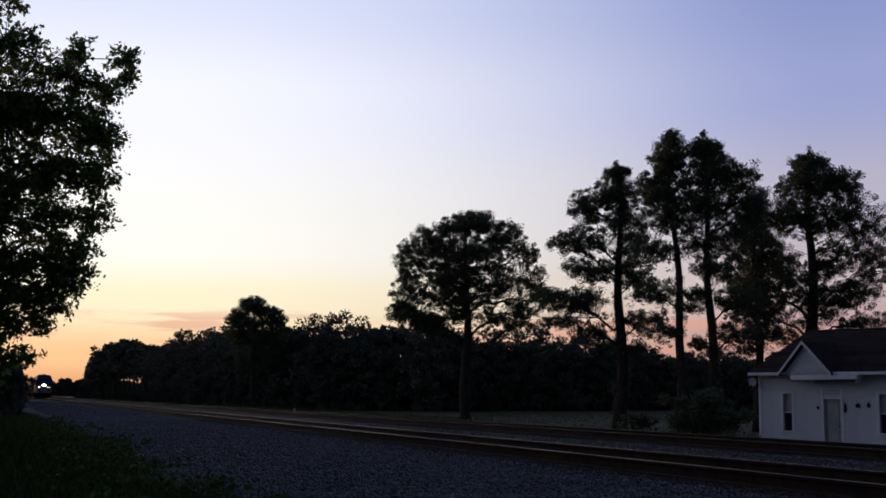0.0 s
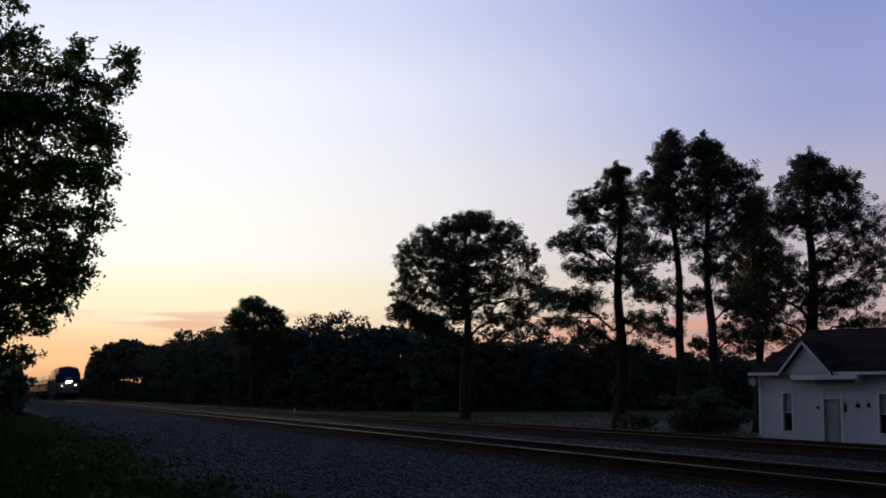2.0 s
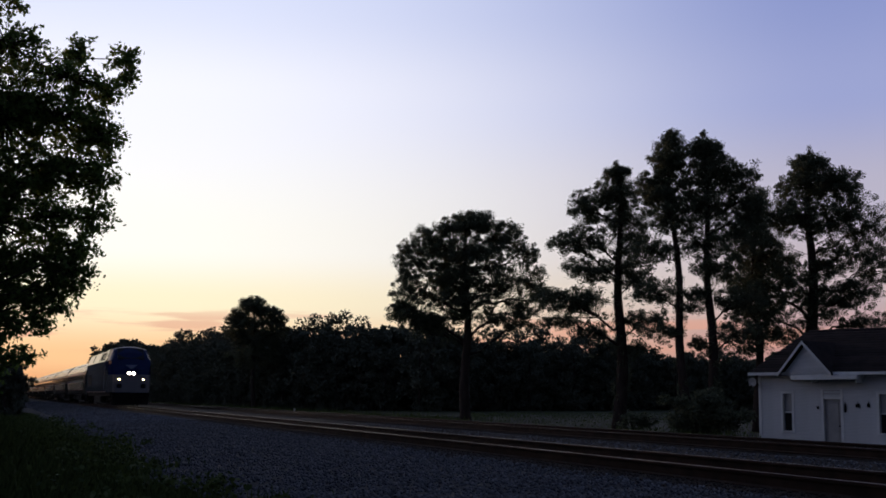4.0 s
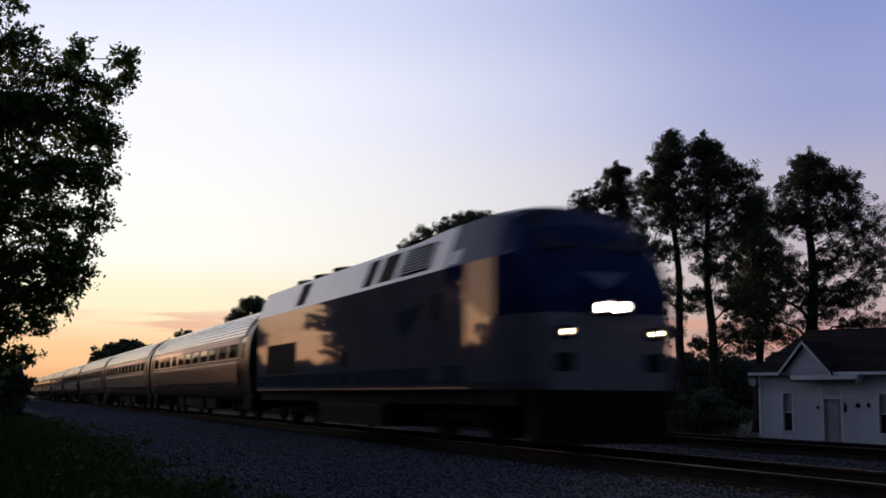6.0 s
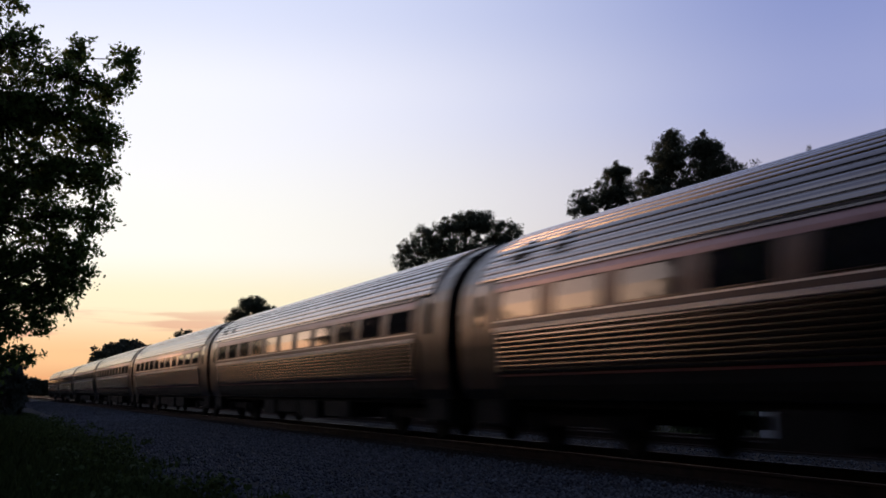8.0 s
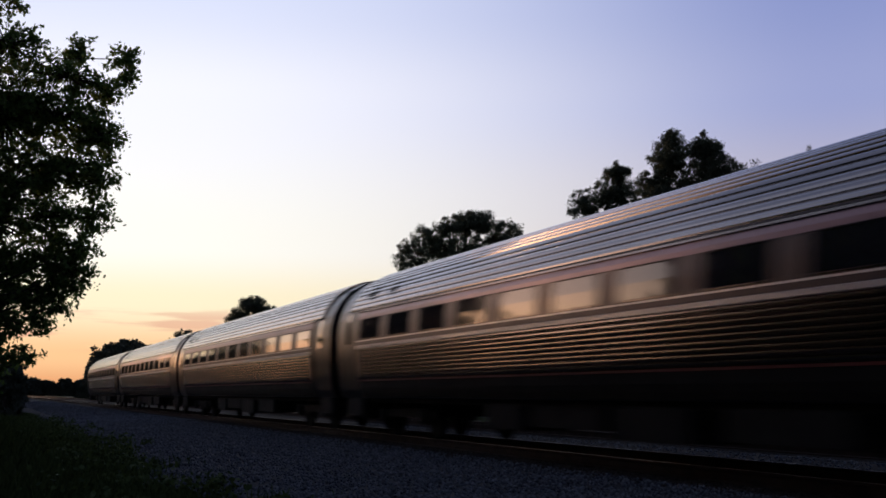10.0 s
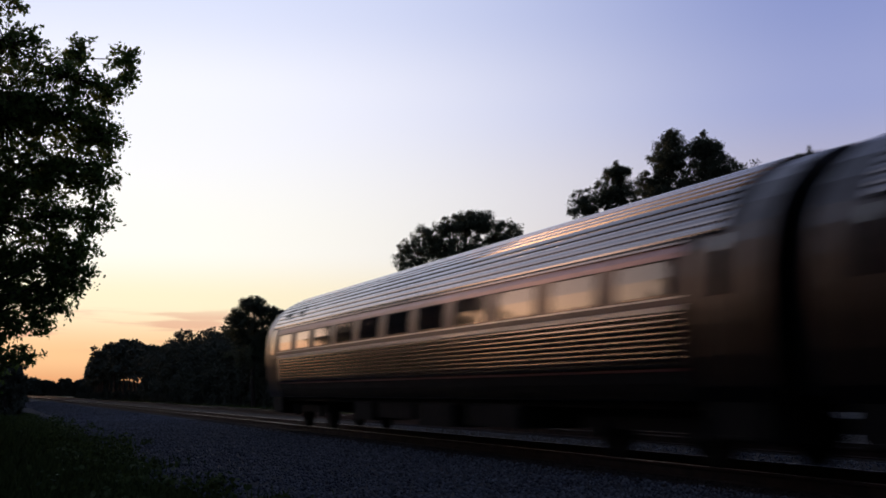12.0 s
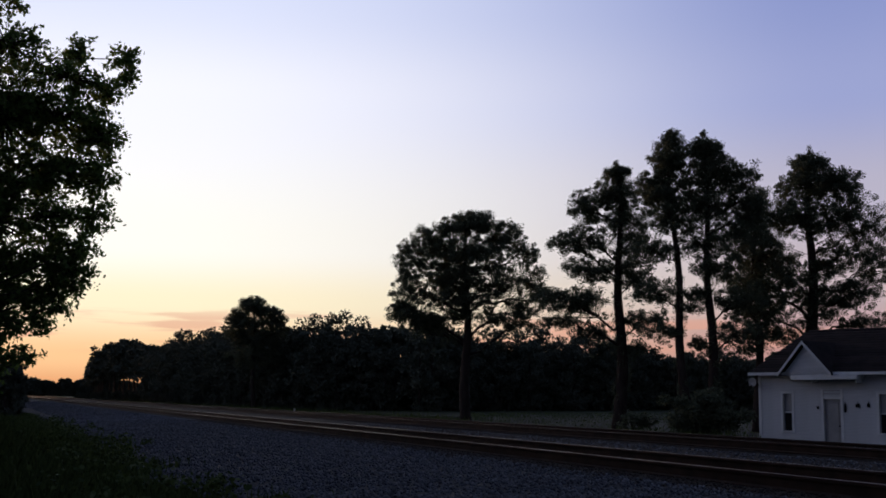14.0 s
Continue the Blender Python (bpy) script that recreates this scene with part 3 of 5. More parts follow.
# ---- the woods beyond the field, and far off ----
def wood(name, label, line, step, seed, card=0.34, spread=5.0, cat="woods", low=0.15, slimness=(0.18, 0.30), leaves=42):
    """A belt of trees along a line of (x, y, height): trunks, and crowns of many leaf clumps."""
    rs = np.random.RandomState(seed)
    trunks, pts = Shape(), []
    for (x0, y0, h0), (x1, y1, h1) in zip(line, line[1:]):
        n = max(1, int(math.hypot(x1 - x0, y1 - y0) / step))
        for i in range(n):
            t = (i + rs.uniform(0, 1)) / n
            h = (h0 + (h1 - h0) * t) * (rs.uniform(0.98, 1.12) if rs.uniform() < 0.22 else rs.uniform(0.72, 0.97))
            slim = rs.uniform(*slimness)
            back = rs.uniform(0, spread)
            nx, ny = (y0 - y1), (x1 - x0)
            k = math.hypot(nx, ny)
            if nx < 0:
                nx, ny = -nx, -ny
            x, y = x0 + (x1 - x0) * t + nx / k * back, y0 + (y1 - y0) * t + ny / k * back
            g = ground_height(x, y)
            r = 0.012 * h + 0.04
            trunks.tube([(x, y, g - 0.2), (x + rs.normal() * 0.1, y, g + h * 0.5), (x + rs.normal() * 0.2, y, g + h * 0.9)], [r * 1.2, r * 0.8, r * 0.2], 6)
            for _ in range(int(24 + h)):
                z = rs.uniform(low, 0.95)
                wid = h * slim * math.sqrt(max(0.06, 1 - (2 * abs(z - 0.55)) ** 2 * 0.9))
                c = (x + rs.normal() * wid * 0.6, y + rs.normal() * wid * 0.6, g + h * z)
                q = rs.uniform(0.05, 0.10) * h + 0.15
                pts.append(blob_points(rs, c, (q, q, q * 0.7), leaves, 0.2))
    t = thing(name, label, cat, kind="stuff")
    part("trunks", trunks, M["bark"], t)
    pts = np.vstack(pts)
    part("foliage", cards("foliage", pts, rs.normal(size=(len(pts), 3)), rs.uniform(0.6, 1.3, len(pts)) * card, M["wood_leaves"], TUFT), None, t)
    return t


wood("woods", "dense dark wood edge beyond the field", [(31.7, 266.4, 12.6), (33.5, 222.5, 13.6), (32.9, 179.9, 12.4), (35.9, 162.7, 12.4), (39.9, 153.6, 11.9), (48.7, 147.3, 10.8),
     (56.0, 150.0, 11.4), (70.0, 155.6, 11.0), (73.7, 154.2, 11.6), (81.3, 156.8, 11.4), (90.1, 164.4, 9.8), (99.2, 166.4, 9.2), (113.4, 160.9, 9.6), (129.4, 144.0, 11.0), (150, 120, 11.0)],
     0.95, 31, card=0.17, low=0.0, spread=6, leaves=64)
wood("woods", "deeper trees of the wood behind its edge", [(36, 262, 12.0), (40, 182, 11.6), (50, 158, 10.6), (72, 166, 9.4), (100, 176, 8.6), (135, 158, 10.4), (158, 130, 10.5)], 1.15, 30, card=0.38, low=0.0, spread=5)
wood("woods", "open end of the wood with bare trunks below the crowns", [(23.6, 345.4, 9.6), (25.8, 333.1, 13.2), (28.3, 299.6, 15.0), (31.7, 266.4, 13.0)], 2.6, 32, card=0.36, low=0.50, spread=5)
wood("wood_scrub", "low scrub under the open end of the wood", [(23.0, 345, 2.0), (25.4, 330, 2.2), (28.0, 298, 2.4), (31.5, 264, 3.0)], 1.4, 34, card=0.36, low=0.0, spread=3)
pine("pine_tree", "broad tree standing above the wood edge", (33.3, 161.0, -1.0), 15.2, 0.3,
     [(0, 0.90, 1.8, 0.8, 36), (-2.4, 0.79, 1.4, 0.8, 26), (2.9, 0.80, 1.4, 0.8, 26), (1.6, 0.87, 1.2, 0.6, 16), (0, 0.74, 3.0, 1.2, 40), (0, 0.6, 3.0, 1.2, 30), (-2.6, 0.66, 1.7, 1.0, 24), (3.0, 0.66, 1.8, 1.0, 24), (0, 0.46, 3.6, 1.2, 36), (-1.2, 0.93, 0.9, 0.4, 10)], 33, tuft=0.2)
wood("distant_woods", "low line of woods on the horizon", [(-40, 1000, 11.5), (60, 995, 12.5), (180, 985, 12), (420, 940, 12)], 2.6, 35, card=1.5, spread=12, low=0.0)
for line, step, seed, card in (([(-12, 6, 15.0), (-12, 42.0, 15.0)], 0.7, 37, 0.28), ([(-12, 81, 16.0), (-12, 99, 18.0)], 0.6, 38, 0.32), ([(-12, 146, 12.5), (-9, 200, 12.0), (-6, 330, 11.0)], 2.5, 40, 0.40)):
    wood("verge_woods", "tall trees and scrub along the near side of the line", line, step, seed, card=card, spread=-3, low=0.0, slimness=(0.11, 0.17))
wood("verge_woods", "close-set slim trees at the edge of a gap in the verge", [(-12, 42.5, 15.0), (-12, 46.2, 14.0)], 0.5, 44, card=0.26, spread=-2, low=0.0, slimness=(0.07, 0.11))
for line, seed in (([(-12, 45, 4.0), (-12, 53.5, 4.2), (-12, 56.5, 5.7), (-12, 58.5, 5.5), (-12, 62, 4.0), (-12, 70, 4.2), (-12, 80, 4.6)], 39), ([(-12, 100, 4.2), (-12, 145, 4.4)], 42)):
    wood("verge_scrub", "low scrub in a gap of the verge trees", line, 0.8, seed, card=0.18, spread=-2, low=0.0)
wood("verge_scrub", "low dark scrub beside the gravel track", [(1.0, 52, 2.2), (1.8, 90, 3.0), (2.5, 140, 4.2), (3.2, 230, 6.0)], 1.3, 41, card=0.12, spread=-2, low=0.0)


# ---- the leafy tree by the camera ----
def leafy_tree():
    rs = np.random.RandomState(51)
    base = Vector((-2.4, 20.5, -0.35))
    t = thing("oak_tree", "leafy broadleaved tree overhanging the gravel verge", "tree", at=pose(*base))
    trunk, limbs, pts = Shape(), Shape(), []
    spine = [(0, 0, -0.2), (0.05, 0, 1.2), (0.1, 0.1, 2.6), (0.3, 0, 4.2), (0.5, 0, 6.0), (0.6, 0.1, 8.2)]
    trunk.tube(spine, [0.28, 0.23, 0.2, 0.16, 0.11, 0.04], 10)
    # leafy masses: across, height, width, thickness, sprays
    lobes = [(-0.5, 7.6, 0.9, 0.6, 46), (0.25, 7.35, 0.22, 0.42, 12), (0.45, 7.75, 0.30, 0.12, 6), (0.15, 6.5, 0.75, 0.40, 52), (1.15, 6.05, 0.80, 0.26, 40), (1.85, 5.95, 0.28, 0.28, 16),
             (1.0, 5.45, 1.05, 0.42, 92), (0.2, 5.3, 0.9, 0.9, 110), (1.75, 5.1, 0.38, 0.45, 34), (1.2, 4.55, 0.80, 0.45, 66), (1.75, 4.35, 0.33, 0.35, 18), (0.4, 4.3, 0.9, 0.6, 84),
             (1.65, 3.78, 0.35, 0.36, 22), (0.9, 3.75, 0.6, 0.35, 34), (0.1, 3.6, 0.8, 0.7, 84), (1.45, 3.25, 0.36, 0.22, 14), (0.85, 3.05, 0.5, 0.26, 22), (0.35, 2.85, 0.5, 0.45, 40),
             (0.85, 2.55, 0.38, 0.28, 18), (1.15, 2.30, 0.24, 0.15, 8), (0.25, 2.3, 0.55, 0.5, 50), (0.6, 1.95, 0.25, 0.2, 12), (0.05, 1.5, 0.5, 0.55, 46), (0.45, 1.42, 0.2, 0.1, 6),
             (-0.2, 0.9, 0.5, 0.5, 34), (-2.0, 5.5, 1.8, 2.4, 120), (-2.4, 2.5, 2.0, 1.6, 90), (-0.7, 4.0, 0.9, 1.6, 110), (-0.7, 1.6, 0.7, 1.2, 80),
             (1.33, 6.62, 0.17, 0.32, 15), (2.1, 6.48, 0.24, 0.20, 15), (2.2, 6.2, 0.14, 0.16, 7),
             (-2.6, 8.8, 2.4, 1.5, 110), (-4.6, 6.2, 2.0, 2.6, 100), (-4.4, 9.2, 1.6, 1.4, 50),
             (1.35, 2.85, 0.38, 0.32, 24), (0.95, 2.05, 0.22, 0.28, 13), (0.78, 1.45, 0.22, 0.13, 8),
             (1.30, 2.95, 0.30, 0.22, 16), (1.40, 2.60, 0.20, 0.16, 9), (1.10, 3.35, 0.30, 0.20, 12), (1.05, 2.45, 0.25, 0.20, 10)]
    for x, z, rx, rz, n in lobes:
        hub = Vector((x - 0.14, rs.uniform(-0.3, 0.3), z)) - Vector((base.x, 0, base.z))
        root = Vector((0.3, 0, max(0.8, min(6.5, hub.z - 0.5 - 0.3 * abs(hub.x)))))
        limbs.tube(limb_path(rs, root, hub, 0.05), [0.03, 0.025, 0.018, 0.012, 0.007], 6)
        for _ in range(int(n * 1.8)):
            d = rs.normal(size=3)
            d = d / np.linalg.norm(d)
            e = d * rs.uniform(0.0, 1.0) ** 0.4 * 0.92
            c = hub + Vector((e[0] * rx - 0.07, e[1] * rx * 1.1, e[2] * rz))
            # a twig that reaches out and droops a little, with leaves along both sides
            out = Vector((d[0], d[1], 0.45 * d[2] - 0.10)) + Vector(rs.normal(size=3)) * 0.35
            out.normalize()
            reach = rs.uniform(0.10, 0.24) * min(1.0, 0.6 + rx)
            limbs.tube([hub.lerp(c, 0.1), c, c + out * reach], [0.010, 0.006, 0.003], 4)
            m = 20
            u = rs.uniform(-0.3, 1.05, (m, 1))
            pts.append(np.array(c) + np.array(out) * reach * u + rs.normal(size=(m, 3)) * np.array((0.055, 0.055, 0.035)))
    part("trunk", trunk, M["bark"], t, "grey-brown trunk", smooth=True)
    tagged(part("branchwork", limbs, M["bark"], t, "thin twigs and limbs", smooth=True), kind="stuff")
    pts = np.vstack(pts)
    nr = rs.normal(size=(len(pts), 3)) + np.array((0, 0, 0.5))
    tagged(part("foliage", cards("foliage", pts, nr, rs.uniform(0.6, 1.3, len(pts)) * 0.040, M["leaf"], LEAF), None, t, "small green leaves"), kind="stuff")
    return t


leafy_tree()


def grass():
    """Blades and weeds on the verge, bent over, each a narrow tapered strip."""
    rs = np.random.RandomState(61)
    n = 26000
    y = 8 + 60 * rs.uniform(0, 1, n) ** 1.8
    x = 2.0 - np.abs(rs.normal(0, 1.6, n)) + 0.35 * np.sin(y * 0.7) + 0.3 * np.sin(y * 1.9 + 1.0) + rs.normal(0, 0.15, n) + (rs.uniform(0, 1, n) < 0.06) * rs.uniform(0, 1.3, n)
    h = rs.uniform(0.12, 0.42, n) * np.clip(0.55 + 0.35 * (2.0 - x), 0.4, 1.6)
    z = np.array([ground_height(a, 0) for a in x]) - 0.03
    th = rs.uniform(0, 6.28, n)
    bend = rs.uniform(0.1, 0.5, n) * h
    wd = rs.uniform(0.006, 0.014, n)
    ca, sa = np.cos(th), np.sin(th)
    vs = np.empty((n, 5, 3))
    for i, (side, up, out) in enumerate(((-1, 0, 0), (1, 0, 0), (0.8, 0.6, 0.35), (0, 1, 1), (-0.8, 0.6, 0.35))):
        vs[:, i, 0] = x + ca * bend * out - sa * wd * side
        vs[:, i, 1] = y + sa * bend * out + ca * wd * side
        vs[:, i, 2] = z + h * up
    me = bpy.data.meshes.new("grass")
    me.from_pydata(vs.reshape(-1, 3).tolist(), [], (np.arange(n * 5).reshape(n, 5)).tolist())
    me.materials.append(M["grass"])
    tagged(new("grass", me), "rough dark green grass and weeds on the verge", "grass", kind="stuff")


grass()


def far_grass():
    """Tall rough grass from the second track to the wood edge and round the bare field."""
    rs = np.random.RandomState(63)
    n = 52000
    y = 30 + 270 * rs.uniform(0, 1, n) ** 1.3
    x = 18.4 + np.maximum(5.0, 0.40 * y - 18.0 + rs.normal(0, 1.2, n)) * rs.uniform(0, 1, n) ** 1.2
    crop = rs.uniform(0, 1, n) < 0.4
    y = np.where(crop, 45 + 85 * rs.uniform(0, 1, n), y)
    x = np.where(crop, np.maximum(24.0, 0.40 * y) + 45 * rs.uniform(0, 1, n) ** 1.3, x)
    keep = crop | ((x < 34) & ((x < 24) | (x < 0.4 * y)))
    crop = crop[keep]
    x, y = x[keep], y[keep]
    n = len(x)
    z = np.array([ground_height(a, 0) for a in x]) - 0.05
    h = rs.uniform(0.25, 0.75, n) * np.where(crop, 0.25, np.where(x < 20, 0.6, 1.0)) * (0.7 + 0.5 * np.sin(x * 0.8 + y * 0.13) ** 2)
    th, bend, wd = rs.uniform(0, 6.28, n), rs.uniform(0.1, 0.5, n) * h, rs.uniform(0.012, 0.03, n) * (0.6 + y / 90)
    ca, sa = np.cos(th), np.sin(th)
    vs = np.empty((n, 5, 3))
    for i, (side, up, out) in enumerate(((-1, 0, 0), (1, 0, 0), (0.8, 0.6, 0.35), (0, 1, 1), (-0.8, 0.6, 0.35))):
        vs[:, i, 0] = x + ca * bend * out - sa * wd * side
        vs[:, i, 1] = y + sa * bend * out + ca * wd * side
        vs[:, i, 2] = z + h * up
    me = bpy.data.meshes.new("grass")
    me.from_pydata(vs.reshape(-1, 3).tolist(), [], (np.arange(n * 5).reshape(n, 5)).tolist())
    me.materials.append(M["grass"])
    tagged(new("grass", me), "tall rough grass between the tracks and the wood", "grass", kind="stuff")


far_grass()


def weeds():
    """Low broad-leaved weeds and bramble tufts scattered over the verge and onto the gravel."""
    rs = np.random.RandomState(65)
    pts, sz = [], []
    for _ in range(260):
        y = 10 + 45 * rs.uniform() ** 1.5
        x = min(3.2, rs.normal(1.2, 0.9)) + 0.35 * math.sin(y * 0.7)
        r = rs.uniform(0.08, 0.30) * (0.6 if x > 2.2 else 1.0)
        m = int(500 * r)
        p = np.abs(rs.normal(size=(m, 3))) * np.where(rs.uniform(size=(m, 3)) < 0.5, -1, 1) * r * 0.6
        p[:, 2] = np.abs(p[:, 2]) * 0.9
        pts.append(p + np.array((x, y, ground_height(x, y) + 0.02)))
        sz.append(rs.uniform(0.015, 0.04, m))
    pts = np.vstack(pts)
    me = cards("weeds", pts, rs.normal(size=(len(pts), 3)) + np.array((0, 0, 0.8)), np.concatenate(sz), M["grass"], BROAD)
    tagged(new("weeds", me), "low broad-leaved weeds straggling onto the gravel", "weeds", kind="stuff")


weeds()


# ---- the white house ----
def house():
    # local x runs along the front wall, y into the house, z up from the ground
    h = thing("house", "small white boarded house with a dark shingled roof", "house", at=pose(28.94, 41.0, -1.15, 0, 0, -67.0))
    Z = 1.15                                    # ground below the rail heads
    eave, depth, length = 1.87 + Z, 6.5, 12.0
    # front wall with real openings: window, door, window
    holes = [(1.06, 1.44, 0.78, 2.22), (2.80, 3.50, 0.12, 2.01), (5.04, 5.85, 0.78, 2.21)]
    wall = Shape()
    xs = [0.0] + [v for a, b, _, _ in holes for v in (a, b)] + [length]
    for i in range(len(xs) - 1):
        a, b = xs[i], xs[i + 1]
        hole = next((q for q in holes if q[0] == a and q[1] == b), None)
        if hole:
            wall.box(a, b, 0, 0.15, 0, hole[2]), wall.box(a, b, 0, 0.15, hole[3], eave)
        else:
            wall.box(a, b, 0, 0.15, 0, eave)
    w = part("front_wall", wall, M["siding"], h)
    for n, x0, x1, y0, y1 in (("side_wall", 0, 0.15, 0.15, depth), ("side_wall", length - 0.15, length, 0.15, depth), ("back_wall", 0.15, length - 0.15, depth - 0.15, depth)):
        part(n, Shape().box(x0, x1, y0, y1, 0, eave), M["siding"], h)
    # lapped boards on the front, cut round the openings
    board = {}
    z = 0.12
    while z < eave - 0.15:
        cuts = sorted((a - 0.09, b + 0.09) for a, b, lo, hi in holes if lo - 0.10 < z + 0.06 < hi + 0.10)
        x = 0.0
        for a, b in cuts + [(length, length)]:
            if a - x > 0.05:
                key = round(a - x, 3)
                if key not in board:
                    board[key] = Shape().add([(0, -0.030, 0), (key, -0.030, 0), (key, -0.006, 0.122), (0, -0.006, 0.122), (0, 0, 0), (key, 0, 0), (key, 0, 0.122), (0, 0, 0.122)],
                                             [(0, 1, 2, 3), (4, 7, 6, 5), (0, 4, 5, 1), (3, 2, 6, 7), (0, 3, 7, 4), (1, 5, 6, 2)]).mesh("board")
                part("board", board[key], M["siding"], w).location = (x, 0, z)
            x = b
        z += 0.124
    for a, b, lo, hi in (holes[0], holes[2]):
        win = part("window", Shape().box(a, b, 0.10, 0.115, lo, hi), M["glass"], h, "dark window pane")
        f = Shape()
        f.box(a - 0.10, a, -0.035, 0.03, lo - 0.1, hi + 0.1), f.box(b, b + 0.10, -0.035, 0.03, lo - 0.1, hi + 0.1)
        f.box(a, b, -0.033, 0.03, hi, hi + 0.1)
        part("frame", f, M["trim"], win, "white window frame")
        part("sill", Shape().box(a - 0.12, b + 0.12, -0.07, 0.03, lo - 0.07, lo), M["trim"], win)
        part("sash_bar", Shape().box(a, b, 0.06, 0.10, (lo + hi) / 2 - 0.03, (lo + hi) / 2 + 0.03), M["trim"], win)
        part("blind", Shape().box(a + 0.015, b - 0.015, 0.086, 0.097, (lo + hi) / 2 + 0.035, hi - 0.01), M["door"], win, "grey blind")
    a, b, lo, hi = holes[1]
    d = part("door", Shape().box(a, b, 0.06, 0.10, lo, hi), M["door"], h, "grey panelled front door")
    part("upper_panel", Shape().box(a + 0.12, b - 0.12, 0.045, 0.06, 1.05, hi - 0.15, 0.012), M["door"], d)
    part("lower_panel", Shape().box(a + 0.12, b - 0.12, 0.045, 0.06, lo + 0.15, 0.90, 0.012), M["door"], d)
    part("door_knob", Shape().tube([(b - 0.07, 0.06, 1.0), (b - 0.07, 0.0, 1.0)], [0.02, 0.03], 8), M["dark"], d)
    f = Shape()
    f.box(a - 0.11, a, -0.035, 0.05, 0, hi + 0.38), f.box(b, b + 0.11, -0.035, 0.05, 0, hi + 0.38), f.box(a, b, -0.033, 0.05, hi, hi + 0.1)
    part("door_frame", f, M["trim"], d, "white door frame")
    part("transom", Shape().box(a, b, -0.012, 0.06, hi + 0.1, hi + 0.34), M["door"], d)
    part("step", Shape().box(a - 0.3, b + 0.3, -0.9, -0.03, 0, 0.12, 0.02), M["gravel"], h, "concrete step")
    part("corner_board", Shape().box(-0.02, 0.10, -0.04, -0.022, 0, eave - 0.12), M["trim"], h)
    # hipped main roof with thick white eaves
    o, left, rise = 0.42, 0.24, 1.85
    rx0, ry = 0.45, depth / 2
    roof = Shape().add([(-left, -o, eave), (length + o, -o, eave), (length + o, depth + o, eave), (-left, depth + o, eave), (rx0, ry, eave + rise), (length - rx0, ry, eave + rise)],
                       [(0, 1, 5, 4), (1, 2, 5), (2, 3, 4, 5), (3, 0, 4), (3, 2, 1, 0)])
    rf = part("roof", roof, M["shingle"], h, "dark brown shingled roof")
    part("fascia", Shape().box(-left, length + o, -o - 0.03, -o - 0.002, eave - 0.09, eave + 0.02), M["trim"], rf, "white eave board")
    part("soffit", Shape().box(-left, length + o, -o, -0.034, eave - 0.08, eave - 0.05), M["trim"], rf)
    # courses of shingles on the front slope
    rows = 17
    for k in range(rows):
        t0, t1 = k / rows, (k + 1) / rows
        p = lambda t, up: (-left + (rx0 + left) * t, -o + (ry + o) * t, eave + rise * t + up)
        q = lambda t, up: (length + o - (rx0 + o) * t, -o + (ry + o) * t, eave + rise * t + up)
        part("shingle_course", Shape().add([p(t0, 0.03), q(t0, 0.03), q(t1, 0.006), p(t1, 0.006), p(t0, 0.002), q(t0, 0.002)], [(0, 1, 2, 3), (4, 5, 1, 0)]), M["shingle"], rf)
    # small front gable and the hood over the door
    ga, gb, gm, gz, gt = 1.20, 3.47, 2.29, eave - 0.10, eave + 1.14
    g = part("gable", Shape().add([(ga + 0.12, -0.45, gz), (gb - 0.12, -0.45, gz), (gm, -0.45, gt - 0.12), (ga + 0.12, 1.0, gz), (gb - 0.12, 1.0, gz), (gm, 2.2, gt - 0.12)],
                                  [(0, 1, 2), (3, 5, 4), (0, 3, 4, 1)]), M["siding"], h, "white gable front")
    for sx in (ga, gb):
        part("gable_slope", Shape().add([(sx, -0.62, gz - 0.02), (gm, -0.62, gt), (gm, 2.2, gt), (sx, 0.6, gz - 0.02), (sx, -0.62, gz + 0.06), (gm, -0.62, gt + 0.09), (gm, 2.2, gt + 0.09), (sx, 0.6, gz + 0.06)],
                                        [(0, 1, 2, 3), (4, 7, 6, 5), (0, 4, 5, 1), (3, 2, 6, 7), (0, 3, 7, 4)]), M["shingle"], g, "shingled gable slope")
        part("barge_board", Shape().add([(sx, -0.66, gz - 0.06), (gm, -0.66, gt - 0.05), (gm, -0.66, gt + 0.08), (sx, -0.66, gz + 0.07), (sx, -0.625, gz - 0.06), (gm, -0.625, gt - 0.05), (gm, -0.625, gt + 0.08), (sx, -0.625, gz + 0.07)],
                                        [(0, 1, 2, 3), (4, 7, 6, 5), (0, 4, 5, 1), (3, 2, 6, 7), (0, 3, 7, 4)]), M["trim"], g, "white sloping barge board")
    hood = part("door_hood", Shape().box(1.75, 4.50, -0.60, -0.034, eave - 0.27, eave - 0.105, 0.015), M["trim"], h, "thin white hood over the door")
    for x in (2.55, 4.35):
        part("bracket", Shape().box(x, x + 0.06, -0.5, -0.034, eave - 0.40, eave - 0.273), M["trim"], hood)
    return h


house()


def at_wall(u, out, z):
    """A place on the front wall of the house: u along it, out from it."""
    a = radians(-67.0)
    return pose(28.94 + u * math.cos(a) + out * math.sin(a), 41.0 + u * math.sin(a) - out * math.cos(a), z, 0, 0, -67.0)


def wall_ornament(u, z, w, hh):
    t = tagged(part("wall_ornament", Shape().box(-w / 2, w / 2, -0.03, 0, -hh / 2, hh / 2, 0.01), M["dark"]), "small dark ornament hung on white boards", "ornament", "ornaments on the house wall")
    part("hanger", Shape().box(-0.01, 0.01, -0.02, 0, hh / 2, hh / 2 + 0.08), M["dark"], t)
    t.matrix_basis = at_wall(u, 0.033, z)


